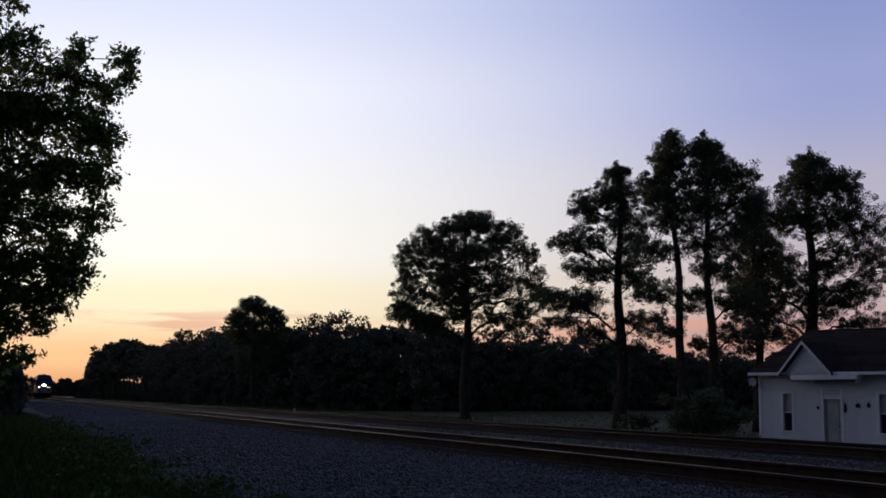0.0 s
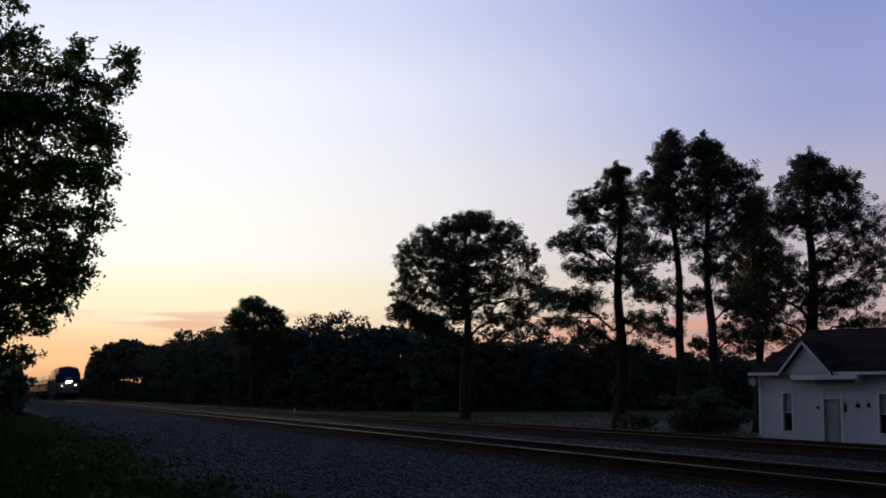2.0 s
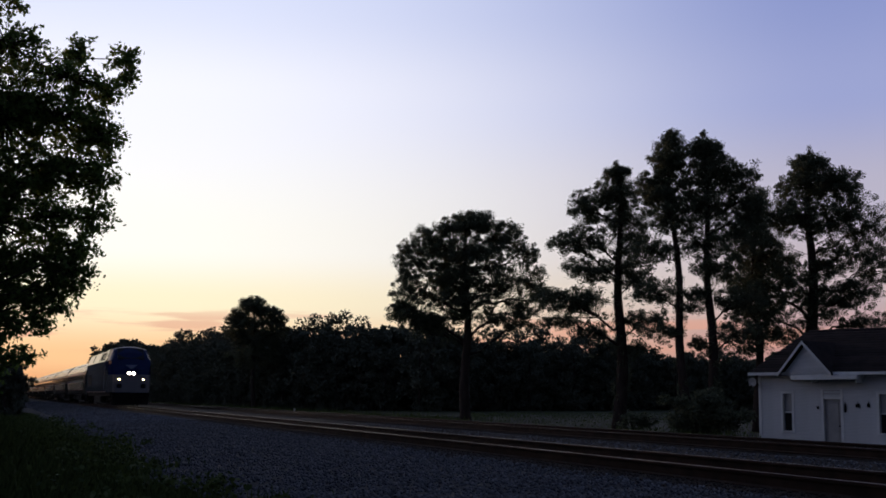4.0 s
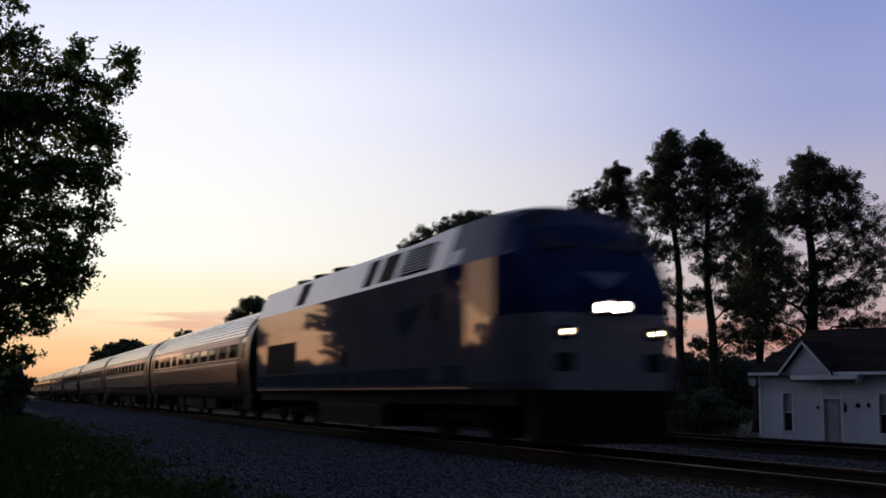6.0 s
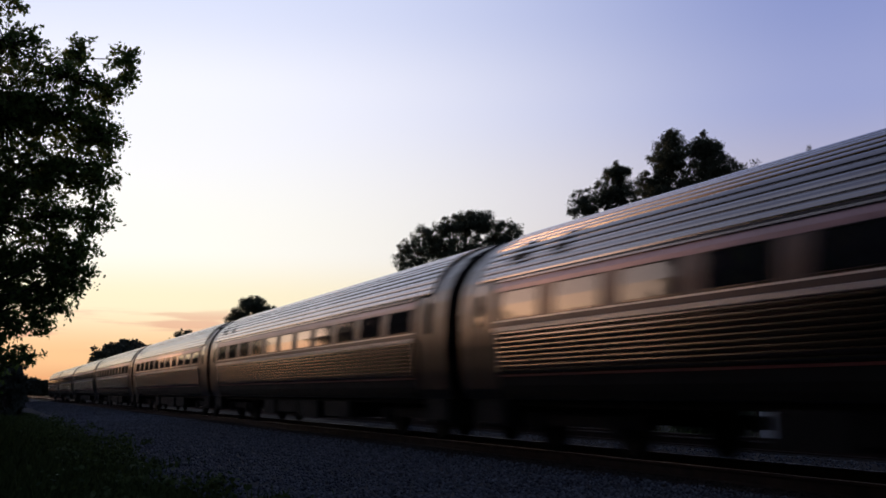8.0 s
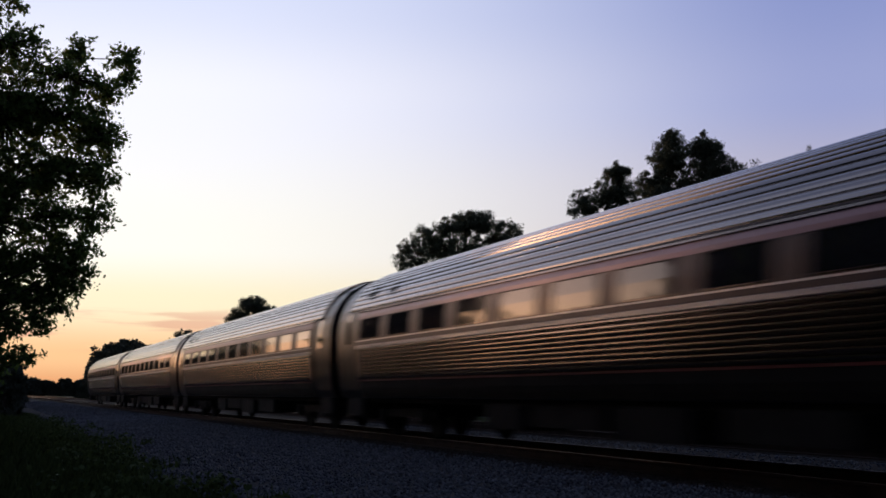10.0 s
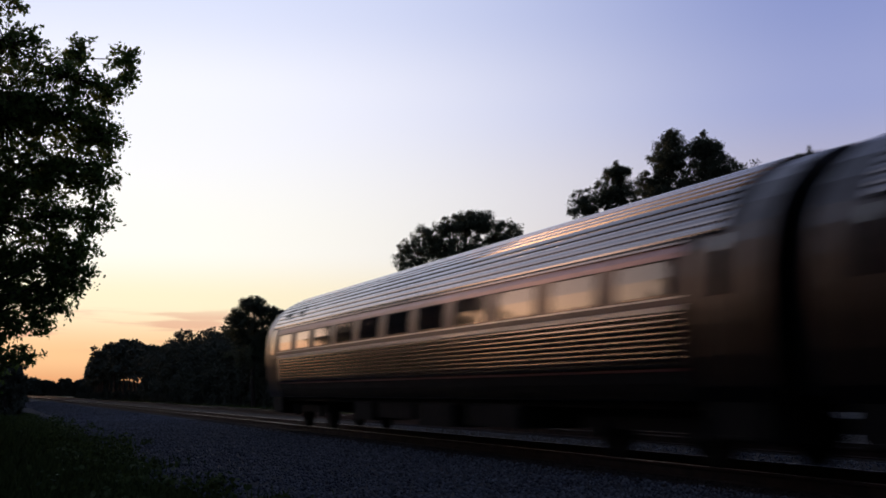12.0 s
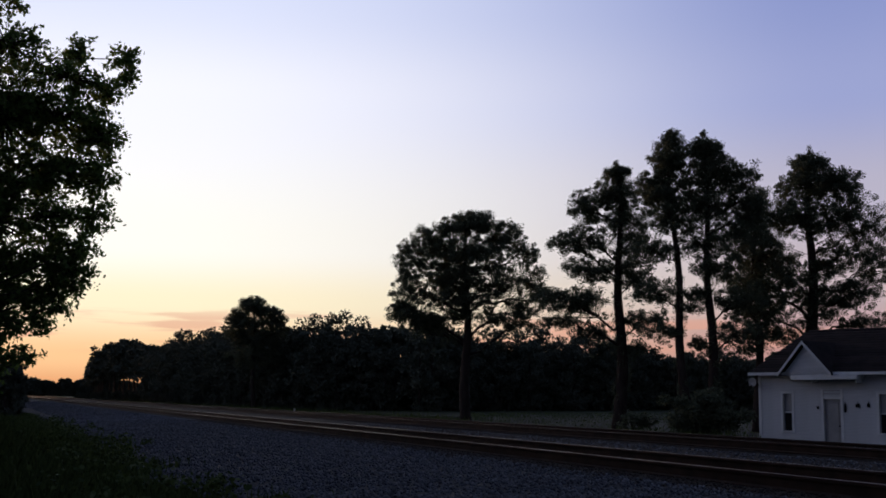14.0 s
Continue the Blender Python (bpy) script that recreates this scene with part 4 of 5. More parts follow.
wall_ornament(3.70, 0.52, 0.09, 0.30)
wall_ornament(4.20, 0.63, 0.17, 0.14)
wall_ornament(4.63, 0.64, 0.11, 0.13)
lamp = tagged(part("wall_lamp", Shape().box(-0.03, 0.03, -0.08, 0, -0.05, 0.05, 0.012), M["dark"]), "small dark wall lamp beside the door", "lamp")
part("lamp_cap", Shape().box(-0.04, 0.04, -0.09, 0, 0.051, 0.065), M["dark"], lamp)
lamp.matrix_basis = at_wall(2.58, 0.033, 0.53)


def dish():
    t = thing("satellite_dish", "round white satellite dish at the house corner", "dish", at=at_wall(-0.12, 0.25, 1.51))
    s = Shape()
    rings = [(0.0, 0.0), (0.08, 0.01), (0.13, 0.03), (0.18, 0.06)]
    vs, fs = [(0, 0.0, 0)], []
    for r, dep in rings[1:]:
        vs += [(r * math.cos(k * math.pi / 8), -dep, r * math.sin(k * math.pi / 8)) for k in range(16)]
    fs += [(0, 1 + k, 1 + (k + 1) % 16) for k in range(16)]
    for j in (0, 1):
        o = 1 + 16 * j
        fs += [(o + k, o + 16 + k, o + 16 + (k + 1) % 16, o + (k + 1) % 16) for k in range(16)]
    s.add(vs, fs)
    b = part("bowl", s, M["plastic"], t, smooth=True)
    b.modifiers.new("thick", "SOLIDIFY").thickness = 0.015
    part("arm", Shape().tube([(0, -0.05, -0.16), (0, -0.25, -0.08)], [0.015, 0.012], 6), M["dark"], t)
    part("mast", Shape().tube([(0, 0.02, 0), (0.04, 0.12, -0.08), (0.14, 0.25, -0.12)], [0.025, 0.025, 0.025], 8), M["dark"], t)


dish()


def picket_fence():
    t = thing("wire_fence", "low dark garden edging fence before the house", "fence", at=at_wall(0.6, 1.3, -1.15))
    post = Shape().box(-0.012, 0.012, -0.012, 0.012, -0.05, 0.42, 0.004).mesh("picket")
    for k in range(34):
        part("picket", post, M["dark"], t).location = (k * 0.13, 0, 0)
    for z in (0.12, 0.32):
        part("wire_rail", Shape().box(-0.02, 4.32, 0.013, 0.023, z, z + 0.015), M["dark"], t)


picket_fence()
shrub("shrub", "small dark bush by the house wall", (32.0, 36.0, -1.1), [(0, 0, 0.5, 0.35, 0.45), (0.1, -0.3, 0.4, 0.3, 0.4)], 24, n=500, size=0.05)
post = tagged(part("marker_post", Shape().box(-0.05, 0.05, -0.05, 0.05, 0, 0.62, 0.015), M["trim"]), "short white marker post beyond the tracks", "post")
post.matrix_basis = pose(18.3, 75.5, -0.62)
part("post_cap", Shape().box(-0.06, 0.06, -0.06, 0.06, 0.622, 0.66, 0.01), M["trim"], post)


# ---- the train ----
SPEED = 34.97
CAR = 26.0


def side_ring(half):
    """A closed cross-section from its right half, bottom to top."""
    return list(half) + [(-x, z) for x, z in reversed(half) if x > 0.001]


CAR_BODY = [(1.40, 0.82), (1.50, 1.00), (1.555, 1.35), (1.590, 1.75), (1.600, 2.00), (1.590, 2.35), (1.555, 2.65), (1.50, 2.86), (1.37, 3.12), (1.17, 3.36),
            (0.90, 3.56), (0.60, 3.71), (0.30, 3.79), (0.0, 3.82)]


def on_side(z):
    return float(np.interp(z, [p[1] for p in CAR_BODY], [p[0] for p in CAR_BODY]))


def ribbed(z0, z1, n, amp):
    """The outline of a fluted band between two heights, as ridges on the side."""
    pts = []
    for k in range(n):
        a, b = z0 + (z1 - z0) * k / n, z0 + (z1 - z0) * (k + 1) / n
        for f, o in ((0.04, 0.0), (0.12, 0.95), (0.50, 1.0), (0.76, 0.90), (0.94, 0.0)):
            z, o = a + (b - a) * f, 0.002 + amp * o
            pts.append((on_side(z) + o, z))
    return pts


def roof_band(z0, z1, n, amp):
    """The same over the curve of the roof, spaced along the curve."""
    zs = np.linspace(z0, z1, 60)
    xs = np.array([on_side(z) for z in zs])
    s = np.concatenate([[0], np.cumsum(np.hypot(np.diff(xs), np.diff(zs)))])
    pts = []
    for k in range(n):
        for f, o in ((0.02, 0.002), (0.10, amp * 0.8), (0.30, amp), (0.60, amp), (0.76, amp * 0.75), (0.86, 0.002)):
            q = s[-1] * (k + f) / n
            x, z = float(np.interp(q, s, xs)), float(np.interp(q, s, zs))
            x2, z2 = float(np.interp(q + 0.02, s, xs)), float(np.interp(q + 0.02, s, zs))
            t = Vector((x2 - x, z2 - z)).normalized() if q + 0.02 < s[-1] else Vector((-1, 0.35)).normalized()
            pts.append((x + t.y * o, z - t.x * o))
    return pts


def strip(shape, line, y0, y1, sign):
    """A sheet along y that follows a line of (x, z), on the side given by sign."""
    k = len(line)
    vs = [(sign * x, y, z) for y in (y0, y1) for x, z in line]
    shape.add(vs, [(i, i + 1, k + i + 1, k + i) for i in range(k - 1)])
    return shape


def bogie(parent, y):
    b = part("bogie", Shape().box(-1.05, -0.90, y - 1.9, y + 1.9, 0.42, 0.62, 0.04).box(0.90, 1.05, y - 1.9, y + 1.9, 0.42, 0.62, 0.04)
             .box(-0.9, 0.9, y - 0.35, y + 0.35, 0.45, 0.75), M["under"], parent, "grimy bogie frame")
    for dy in (-1.3, 1.3):
        for x in (-0.7535, 0.7535):
            s = Shape()
            s.tube([(x - 0.065, y + dy, 0.457), (x + 0.065, y + dy, 0.457)], [0.457, 0.457], 24)
            part("wheel", s, M["under"], b)
        for x in (-1.14, 1.02):
            part("axle_box", Shape().box(x, x + 0.12, y + dy - 0.17, y + dy + 0.17, 0.32, 0.60, 0.03), M["under"], b)
    for sx in (-1.0, 1.0):
        for k in (-0.28, 0.28):
            part("spring", Shape().tube([(sx * 0.98, y + k, 0.62), (sx * 0.98, y + k, 0.92)], [0.10, 0.10], 10), M["under"], b)


def build_car():
    c = thing("passenger_car", "fluted stainless steel passenger coach with dark windows", "railway coach", "coaches of the train")
    L0, L1 = -12.65, 12.65
    # the plain shell, with rounded ends, lies a little inside the fluted sheets
    ring = [(x * 0.985, z - (0.02 if z > 2 else 0)) for x, z in CAR_BODY]
    shell = Shape().extrude(side_ring(ring), L0 + 0.02, L1 - 0.02)
    part("shell", shell, M["steel_band"], c, "stainless steel shell, darkened in its colour", smooth=False)
    for sg in (-1, 1):
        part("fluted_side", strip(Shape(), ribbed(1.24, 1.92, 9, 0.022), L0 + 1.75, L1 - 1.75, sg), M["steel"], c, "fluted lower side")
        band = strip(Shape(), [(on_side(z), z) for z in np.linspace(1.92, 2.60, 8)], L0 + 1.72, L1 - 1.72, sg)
        part("window_band", band, M["band"], c, "brushed steel band round the windows, shade in its colour")
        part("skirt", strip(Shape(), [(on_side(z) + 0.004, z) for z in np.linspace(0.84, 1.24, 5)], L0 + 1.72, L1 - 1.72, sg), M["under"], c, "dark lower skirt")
        belt = Shape()
        strip(belt, [(on_side(1.92), 1.915), (on_side(1.93) + 0.028, 1.925), (on_side(1.98) + 0.028, 1.985), (on_side(2.0), 1.995)], L0 + 1.72, L1 - 1.72, sg)
        part("belt_rail", belt, M["stripe"], c, "bright belt moulding")
        drip = Shape()
        strip(drip, [(on_side(2.74), 2.735), (on_side(2.75) + 0.035, 2.745), (on_side(2.77) + 0.035, 2.775), (on_side(2.79), 2.79)], L0 + 1.72, L1 - 1.72, sg)
        part("drip_rail", drip, M["steel"], c)
        part("upper_stripe", strip(Shape(), [(on_side(z) + 0.005, z) for z in (2.58, 2.65, 2.735)], L0 + 1.72, L1 - 1.72, sg), M["mauve"], c, "faded mauve stripe above the windows")
        part("skirt_stripe", strip(Shape(), [(on_side(1.19) + 0.012, 1.19), (on_side(1.225) + 0.012, 1.225)], L0 + 1.75, L1 - 1.75, sg), M["red"], c, "thin red stripe")
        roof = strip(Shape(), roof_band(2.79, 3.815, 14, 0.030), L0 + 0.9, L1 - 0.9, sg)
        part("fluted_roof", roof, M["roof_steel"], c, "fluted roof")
        for k in range(11):
            y = -10.0 + k * 2.0
            w = strip(Shape(), [(on_side(z) + 0.006, z) for z in np.linspace(2.14, 2.56, 5)], y - 0.70, y + 0.70, sg)
            win = part("window", w, M["glass"], c, "long dark tinted window")
            f = Shape()
            part("window_sill", Shape().box(sg * on_side(2.12) - 0.015, sg * on_side(2.12) + 0.015, y - 0.73, y + 0.73, 2.115, 2.13), M["steel"], win)
            f.box(sg * on_side(2.56) - 0.015, sg * on_side(2.56) + 0.015, y - 0.73, y + 0.73, 2.565, 2.58)
            for yy in (y - 0.73, y + 0.705):
                strip(f, [(on_side(z) + 0.014, z) for z in np.linspace(2.12, 2.58, 5)], yy, yy + 0.025, sg)
            part("gasket", f, M["rubber"], win)
        for y in (L0 + 0.95, L1 - 0.95):
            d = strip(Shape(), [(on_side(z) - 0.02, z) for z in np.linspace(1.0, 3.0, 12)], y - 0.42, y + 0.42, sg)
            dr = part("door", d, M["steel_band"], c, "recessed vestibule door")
            dw = strip(Shape(), [(on_side(z) - 0.012, z) for z in np.linspace(2.05, 2.75, 5)], y - 0.16, y + 0.16, sg)
            part("door_window", dw, M["glass"], dr)
            st = Shape()
            for yy in (y - 0.46, y + 0.42):
                strip(st, [(on_side(z) + 0.02, z) for z in np.linspace(0.95, 3.05, 12)], yy, yy + 0.04, sg)
            part("grab_rail", st, M["steel"], dr)
        for y0, y1 in ((L1 - 2.6, L1 - 1.9), (L1 - 4.0, L1 - 3.5)):
            v = part("roof_vent", strip(Shape(), [(on_side(z) + 0.036, z) for z in np.linspace(3.05, 3.40, 6)], y0, y1, sg), M["under"], c, "dark roof vent")
            for z in (3.05, 3.38):
                part("vent_frame", strip(Shape(), [(on_side(q) + 0.050, q) for q in (z, z + 0.03)], y0 - 0.03, y1 + 0.03, sg), M["steel"], v)
        part("sill_line", strip(Shape(), [(on_side(z) + 0.012, z) for z in (2.075, 2.09, 2.10)], L0 + 1.75, L1 - 1.75, sg), M["stripe"], c, "thin bright line under the windows")
    for y0, y1 in ((L0 - 0.17, L0 + 0.02), (L1 - 0.02, L1 + 0.17)):
        part("diaphragm", Shape().box(-1.15, 1.15, y0, y1, 0.9, 3.45, 0.06), M["rubber"], c, "black end diaphragm")
    part("underframe", Shape().box(-1.25, 1.25, L0 + 0.3, L1 - 0.3, 0.72, 0.98, 0.03), M["under"], c)
    for x0, x1, y0, y1, z0 in ((-1.35, -0.2, -5.6, -3.3, 0.36), (-1.35, -0.3, -2.6, -0.6, 0.30), (-1.3, 0.2, -0.2, 2.2, 0.40), (-1.35, -0.4, 2.4, 3.9, 0.33), (0.2, 1.35, -4.5, -1.0, 0.35), (0.3, 1.35, 0.2, 2.2, 0.35)):
        part("equipment_box", Shape().box(x0, x1, y0, y1, z0, 0.75, 0.04), M["under"], c)
    for y in (L0 + 0.95, L1 - 0.95):
        for sg in (-1, 1):
            well = part("step_well", Shape().box(min(sg * 0.75, sg * 1.38), max(sg * 0.75, sg * 1.38), y - 0.62, y + 0.62, 0.36, 0.86, 0.03), M["under"], c, "grimy boarding step well")
            part("step_tread", Shape().box(min(sg * 1.383, sg * 1.45), max(sg * 1.383, sg * 1.45), y - 0.42, y + 0.42, 0.40, 0.44), M["under"], well)
    bogie(c, -9.1), bogie(c, 9.1)
    part("coupler", Shape().box(-0.15, 0.15, L0 - 0.32, L0 - 0.1, 0.75, 1.0), M["under"], c)
    part("coupler", Shape().box(-0.15, 0.15, L1 + 0.1, L1 + 0.32, 0.75, 1.0), M["under"], c)
    return c


LOCO = 21.0


def loco_section(y):
    """Half-width, shoulder height and top height of the locomotive y metres behind its nose."""
    w = float(np.interp(y, [0, 0.15, 0.6, 1.4, 2.6], [1.12, 1.22, 1.36, 1.46, 1.50]))
    top = float(np.interp(y, [0, 0.12, 0.5, 1.0, 1.5, 2.0, 4.4, 6.0], [2.30, 2.70, 3.24, 3.82, 4.18, 4.27, 4.27, 4.21]))
    return w, top


def loco_ring(y, m=9):
    w, top = loco_section(y)
    sh = min(3.24, top - 0.30)
    low = [(w * 0.97, 0.98), (w, 1.12)] + [(w, 1.12 + (sh - 1.12) * k / 6) for k in range(1, 7)]
    dx, dz = w - 0.79 * w, top - 0.19 - sh
    up = [(w - dx * k / 4, sh + dz * k / 4) for k in range(1, 5)]
    cap = [(0.79 * w * (1 - k / 3), top - 0.19 + 0.19 * math.sin(k / 3 * math.pi / 2)) for k in range(1, 4)]
    half = low + up + cap
    return half + [(-x, z) for x, z in reversed(half[:-1])]


def build_locomotive():
    c = thing("locomotive", "grey diesel locomotive with a deep blue nose and lit headlamps", "locomotive")
    # y = 0 is the nose; the body reaches back along +y
    ys = list(np.concatenate([np.array([0, 0.06, 0.12, 0.25]), np.arange(0.4, 4.4, 0.2), np.array([4.4, 6.0, 20.4])]))
    rings = [loco_ring(y) for y in ys]
    k = len(rings[0])
    whole = Shape()
    for j in range(len(ys) - 1):
        for i in range(k):
            i2 = (i + 1) % k
            whole.add([(rings[j][i][0], ys[j], rings[j][i][1]), (rings[j][i2][0], ys[j], rings[j][i2][1]),
                       (rings[j + 1][i2][0], ys[j + 1], rings[j + 1][i2][1]), (rings[j + 1][i][0], ys[j + 1], rings[j + 1][i][1])], [(0, 1, 2, 3)])
    whole.add([(x, 0, z) for x, z in rings[0]], [tuple(range(k))])
    whole.add([(x, 20.4, z) for x, z in rings[-1]], [tuple(range(k))])
    bm = bmesh.new()
    bm.from_mesh(whole.mesh("whole"))
    bmesh.ops.remove_doubles(bm, verts=bm.verts, dist=0.001)
    bmesh.ops.recalc_face_normals(bm, faces=bm.faces)
    # the edges of the paint: across the nose, down the side, and a slant between them
    for co, no in (((0, 0, 2.22), (0, 0, 1)), ((0, 3.7, 0), (0, 1, 0)), ((0, 3.7, 3.0), (0, 1, -2.56)), ((0, 0, 3.24), (0, 0, 1)), ((0, 0, 4.03), (0, 0, 1))):
        bmesh.ops.bisect_plane(bm, geom=bm.verts[:] + bm.edges[:] + bm.faces[:], plane_co=co, plane_no=Vector(no).normalized(), dist=0.0005)

    def paint_of(f):
        x, y, z = f.calc_center_median()
        if z > 2.22 and y < 3.7 - max(0.0, 3.0 - z) * 2.56:
            return "nose_cowl"
        if y < 0.2 and z > 1.0:
            return "nose_panel"
        if z > 4.03 and abs(f.normal.z) > 0.5:
            return "roof"
        return "upper_panel" if z > 3.24 else "body"

    for n, m, lab in (("body", "grey_paint", "glossy silver-grey side"), ("nose_panel", "shade_paint", "pale lower nose panel"), ("nose_cowl", "blue_paint", "deep blue cab and nose"),
                      ("upper_panel", "shade_paint", "pale sloping upper panel"), ("roof", "grey_paint", "grey roof")):
        piece = bm.copy()
        bmesh.ops.delete(piece, geom=[f for f in piece.faces if paint_of(f) != n], context="FACES")
        me = bpy.data.meshes.new(n)
        piece.to_mesh(me)
        piece.free()
        part(n, me, M[m], c, lab)
    bm.free()
    for sg in (-1, 1):
        part("sill_stripe", Shape().box(sg * 1.478 - 0.012, sg * 1.478 + 0.012, 2.6, 20.3, 1.0, 1.035), M["red"], c, "thin red stripe along the sill")
        part("sill_band", Shape().box(sg * 1.5 - 0.006, sg * 1.5 + 0.006, 2.7, 20.3, 1.12, 1.42), M["emblem"], c, "darker band along the sill")
        # slope of the upper panel
        xa, za, xb, zb = 1.5, 3.24, 1.185, 4.02

        def slope_box(name, y0, y1, t0, t1, out, mat, parent, label=""):
            s = Shape()
            p = lambda t, o: (sg * (xa + (xb - xa) * t + 0.94 * o), za + (zb - za) * t + 0.33 * o)
            vs = [(*[p(t, o)[0]], y, p(t, o)[1]) for o in (-0.03, out) for y in (y0, y1) for t in (t0, t1)]
            s.add(vs, [(0, 1, 3, 2), (4, 6, 7, 5), (0, 4, 5, 1), (2, 3, 7, 6), (0, 2, 6, 4), (1, 5, 7, 3)])
            return part(name, s, mat, parent, label)

        for y0, y1, lines in ((4.7, 6.5, 9), (6.95, 8.0, 0), (8.45, 9.15, 0), (14.65, 15.55, 0)):
            lv = slope_box("louvre", y0, y1, 0.12, 0.88, 0.012, M["dark"], c, "dark louvred air intake")
            for q in range(lines):
                t = 0.15 + 0.72 * q / lines
                slope_box("slat", y0, y1, t, t + 0.03, 0.05, M["grey_paint"], lv)
        slope_box("cab_window", 3.05, 3.5, 0.05, 0.4, 0.01, M["glass"], c, "dark cab side window")
        lo = part("radiator_grille", Shape().box(sg * 1.5 - 0.012, sg * 1.5 + 0.012, 15.3, 18.9, 1.49, 2.33), M["dark"], c, "black grille low on the side")
        for q in range(9):
            part("slat", Shape().box(sg * 1.515 - 0.008, sg * 1.515 + 0.008, 15.3, 18.9, 1.53 + q * 0.088, 1.545 + q * 0.088), M["under"], lo)
        part("side_panel", Shape().box(sg * 1.5 - 0.008, sg * 1.5 + 0.008, 10.1, 10.65, 1.55, 1.9), M["emblem"], c, "dark access panel")
        part("side_door", Shape().box(sg * 1.5 - 0.009, sg * 1.5 + 0.007, 3.75, 4.45, 1.15, 2.95), M["grey_paint"], c)
        dw = part("side_window", Shape().box(sg * 1.5 - 0.012, sg * 1.5 + 0.012, 3.9, 4.3, 2.3, 2.8), M["glass"], c)
        part("emblem", Shape().add([(sg * 1.511, 4.8, 2.68), (sg * 1.511, 6.6, 2.56), (sg * 1.511, 6.1, 2.02), (sg * 1.511, 5.3, 2.32),
                                    (sg * 1.5, 4.8, 2.68), (sg * 1.5, 6.6, 2.56), (sg * 1.5, 6.1, 2.02), (sg * 1.5, 5.3, 2.32)],
                                   [(0, 1, 2, 3), (4, 7, 6, 5), (0, 4, 5, 1), (1, 5, 6, 2), (2, 6, 7, 3), (3, 7, 4, 0)]), M["emblem"], c, "dark plain emblem shape")
        part("handrail", Shape().tube([(sg * 1.56, 3.68, 1.2), (sg * 1.56, 3.68, 2.2)], [0.015, 0.015], 6), M["grey_paint"], c)
    # roof fans and exhaust
    for y in (8.0, 14.2, 16.3, 18.3):
        f = part("roof_fan", Shape().tube([(0, y, 4.14), (0, y, 4.31), (0, y, 4.32)], [0.75, 0.75, 0.6], 20), M["under"], c, "round roof fan")
    part("horn", Shape().box(-0.3, 0.3, 4.2, 4.5, 4.18, 4.36, 0.03), M["dark"], c)
    # windscreen on the slope
    for sg in (-1, 1):
        x0, x1 = sg * 0.06, sg * 0.92
        ya, yb = 0.62, 1.45
        za_, zb_ = loco_section(ya)[1] + 0.01, loco_section(yb)[1] + 0.01
        s = Shape().add([(x0, ya, za_), (x1, ya, za_ - 0.05), (x1, yb, zb_ - 0.05), (x0, yb, zb_), (x0, ya, za_ - 0.05), (x1, ya, za_ - 0.1), (x1, yb, zb_ - 0.1), (x0, yb, zb_ - 0.05)],
                        [(0, 1, 2, 3), (4, 7, 6, 5), (0, 4, 5, 1), (1, 5, 6, 2), (2, 6, 7, 3), (3, 7, 4, 0)])
        part("windscreen", s, M["tint"], c, "dark windscreen pane")
    # lamps
    can = lambda x, z, r: Shape().add([(x + q * math.cos(k * math.pi / 10), y, z + q * math.sin(k * math.pi / 10)) for q, y in ((r, -0.03), (r, -0.15), (r + 0.02, -0.15), (r + 0.02, -0.03)) for k in range(20)],
                                      [(j * 20 + k, j * 20 + (k + 1) % 20, (j + 1) * 20 + (k + 1) % 20, (j + 1) * 20 + k) for j in range(3) for k in range(20)])
    hb = part("headlamp_housing", Shape().box(-0.36, 0.36, -0.03, 0.3, 2.18, 2.46, 0.03), M["dark"], c)
    for x in (-0.16, 0.16):
        part("headlamp", Shape().tube([(x, -0.025, 2.32), (x, -0.05, 2.32)], [0.078, 0.070], 18), M["headlight"], hb, "lit headlamp")
        part("lamp_rim", can(x, 2.32, 0.085), M["dark"], hb)
    for x in (-0.82, 0.82):
        dl = part("ditch_light_housing", Shape().box(x - 0.14, x + 0.14, -0.03, 0.2, 1.79, 2.01, 0.02), M["dark"], c)
        part("ditch_light", Shape().tube([(x, -0.03, 1.91), (x, -0.05, 1.91)], [0.050, 0.045], 14), M["marker"], dl, "lit ditch lamp")
        part("lamp_rim", can(x, 1.91, 0.058), M["dark"], dl)
        part("lamp_recess", Shape().box(x - 0.17, x + 0.17, -0.02, 0.1, 1.28, 1.58, 0.02), M["dark"], c)
    em = Shape().add([(-0.42, 0.245, 2.92), (0.42, 0.245, 2.92), (0.25, 0.155, 2.79), (0.0, 0.05, 2.62), (-0.25, 0.155, 2.79)], [(0, 1, 2, 3, 4)])
    ob = part("nose_emblem", em, M["chevron"], c, "pale plain chevron shape")
    ob.modifiers.new("thick", "SOLIDIFY").thickness = 0.02
    part("pilot", Shape().box(-1.25, 1.25, 0.05, 0.6, 0.12, 0.97, 0.08), M["under"], c, "black pilot plate")
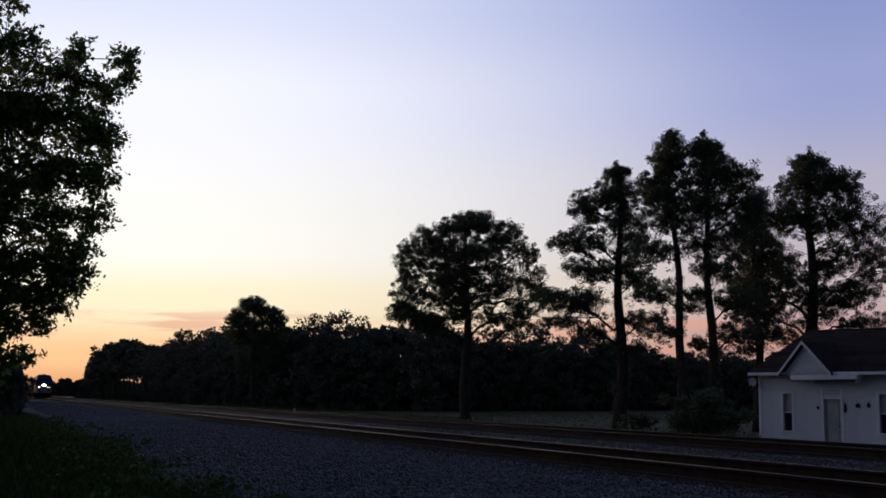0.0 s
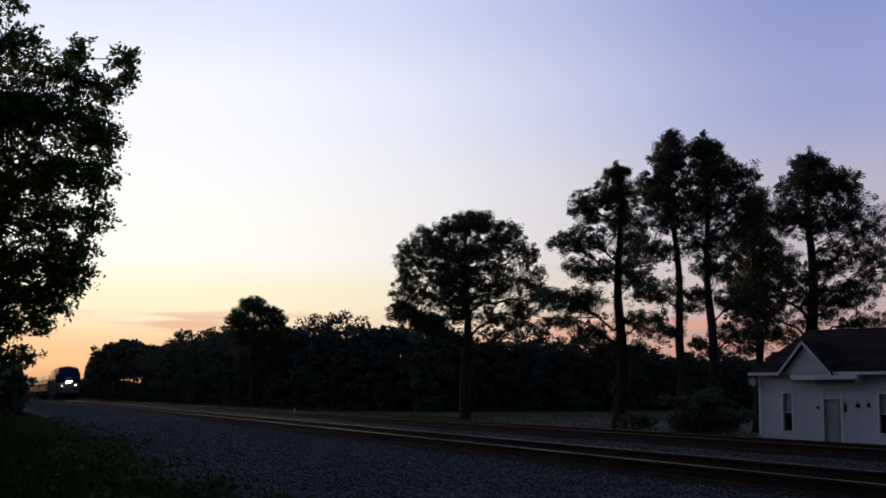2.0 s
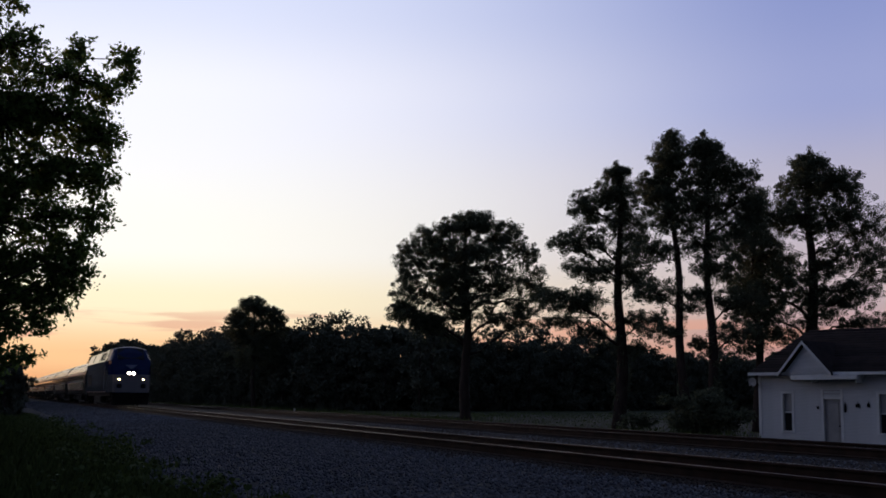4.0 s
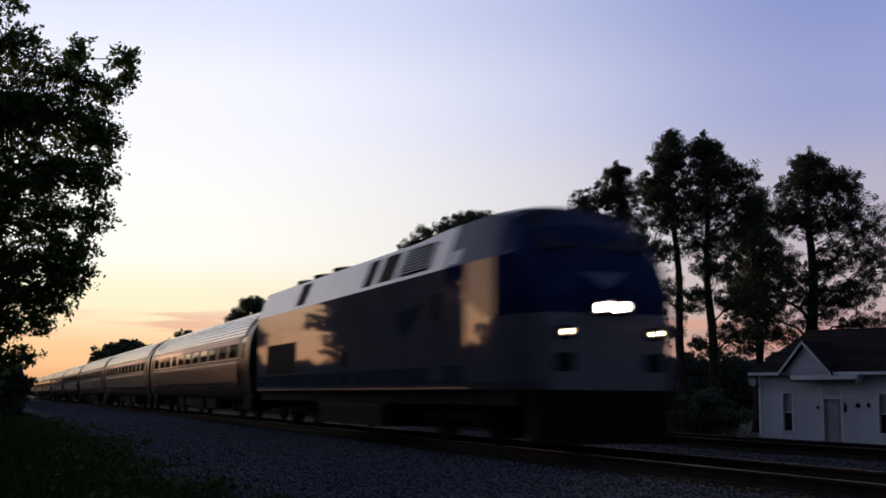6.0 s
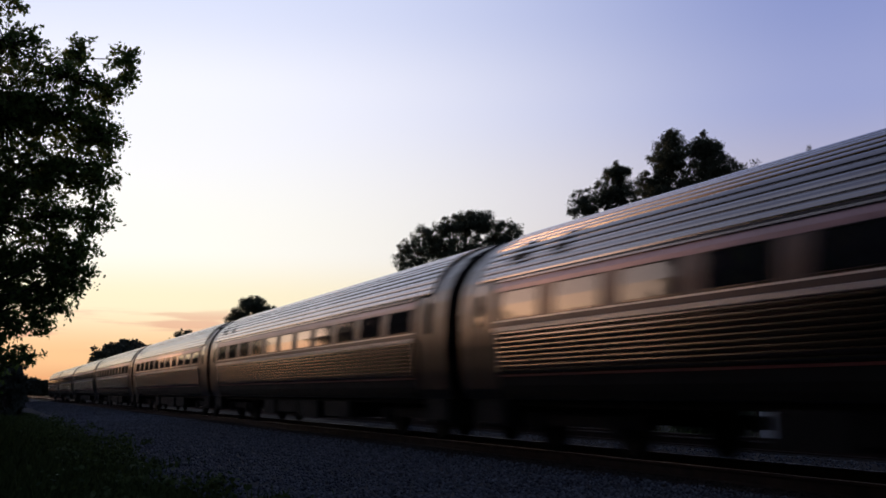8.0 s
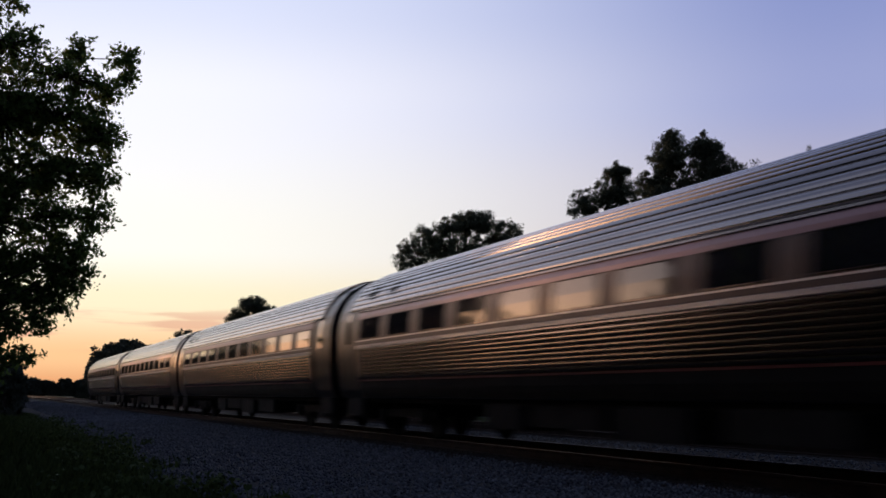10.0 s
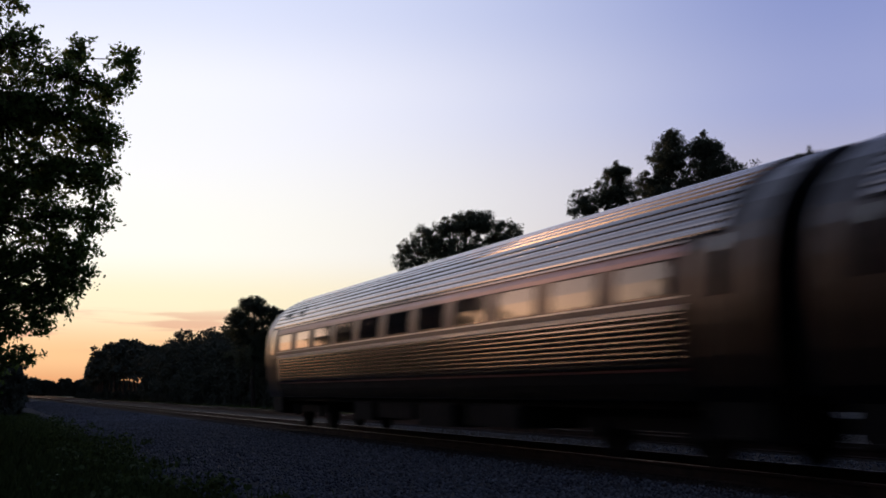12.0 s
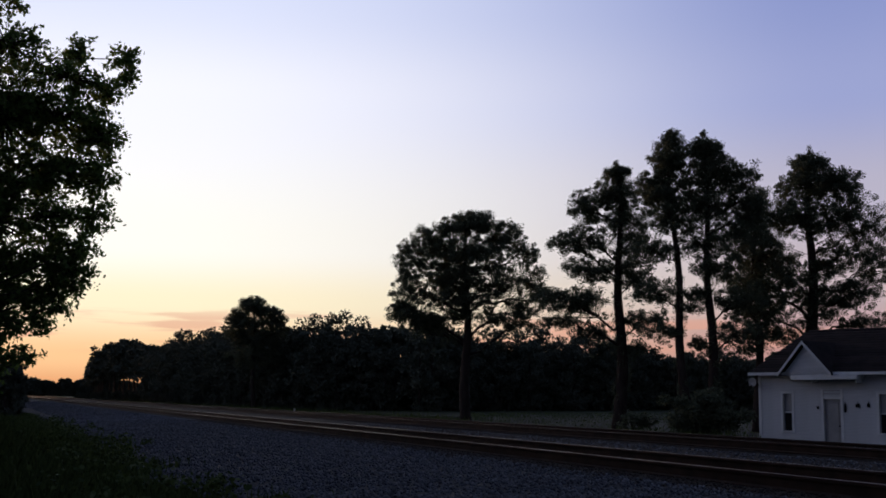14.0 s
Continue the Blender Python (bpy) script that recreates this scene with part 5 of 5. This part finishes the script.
    part("coupler", Shape().box(-0.16, 0.16, -0.45, 0.1, 0.72, 0.98, 0.04), M["under"], c)
    part("underframe", Shape().box(-1.35, 1.35, 0.6, 20.3, 0.72, 0.99), M["under"], c)
    part("fuel_tank", Shape().box(-1.4, 1.4, 7.6, 13.2, 0.22, 0.72, 0.1), M["under"], c, "black fuel tank")
    part("diaphragm", Shape().box(-0.6, 0.6, 20.4, 20.85, 0.95, 3.2, 0.05), M["rubber"], c)
    bogie(c, 4.1), bogie(c, 16.8)
    return c


locomotive = build_locomotive()
first_car = build_car()
CARS = [first_car] + [copy_thing(first_car, Matrix()) for _ in range(7)]


# ---- sleepers and loose stone, last ----
def sleepers():
    me = Shape().box(-1.30, 1.30, -0.115, 0.115, -0.36, -0.187, 0.012).mesh("sleeper")
    for tr, y0, n in ((TRACK_A, 4.0, 140), (TRACK_B, 12.0, 110)):
        for i in range(n):
            s = part("sleeper", me, M["tie"], tr)
            s.location = (random.uniform(-0.03, 0.03), y0 + i * 0.53, random.uniform(-0.006, 0.004))


sleepers()
stones("gravel_stones", 46000, 2.0, 8.0, 7.0, 60.0, 0.030, M["stone"], 71, "loose grey crushed stone beside the track")
stones("gravel_stones", 15000, 3.0, 8.0, 50.0, 170.0, 0.045, M["stone"], 74, "coarser loose stone farther along the gravel strip")
stones("ballast_stones", 16000, 7.6, 12.0, 6.0, 50.0, 0.030, M["dark_stone"], 72, "dark oil-stained ballast stones between the rails")
stones("gravel_stones", 7000, 11.3, 14.0, 8.0, 45.0, 0.030, M["stone"], 73, "loose grey stone between the two tracks")


def motions():
    """The train runs along the near track at a steady speed towards the camera."""
    nose = lambda t: -0.1 - SPEED * (t - 6.5)
    times = [0.0, 2.0, 4.0, 6.0, 8.0, 10.0, 12.0, 14.0]
    walk(locomotive, [(t, pose(D1, nose(t), 0)) for t in times])
    for k, c in enumerate(CARS):
        walk(c, [(t, pose(D1, nose(t) + LOCO + CAR * (k + 0.5), 0)) for t in times])


motions()
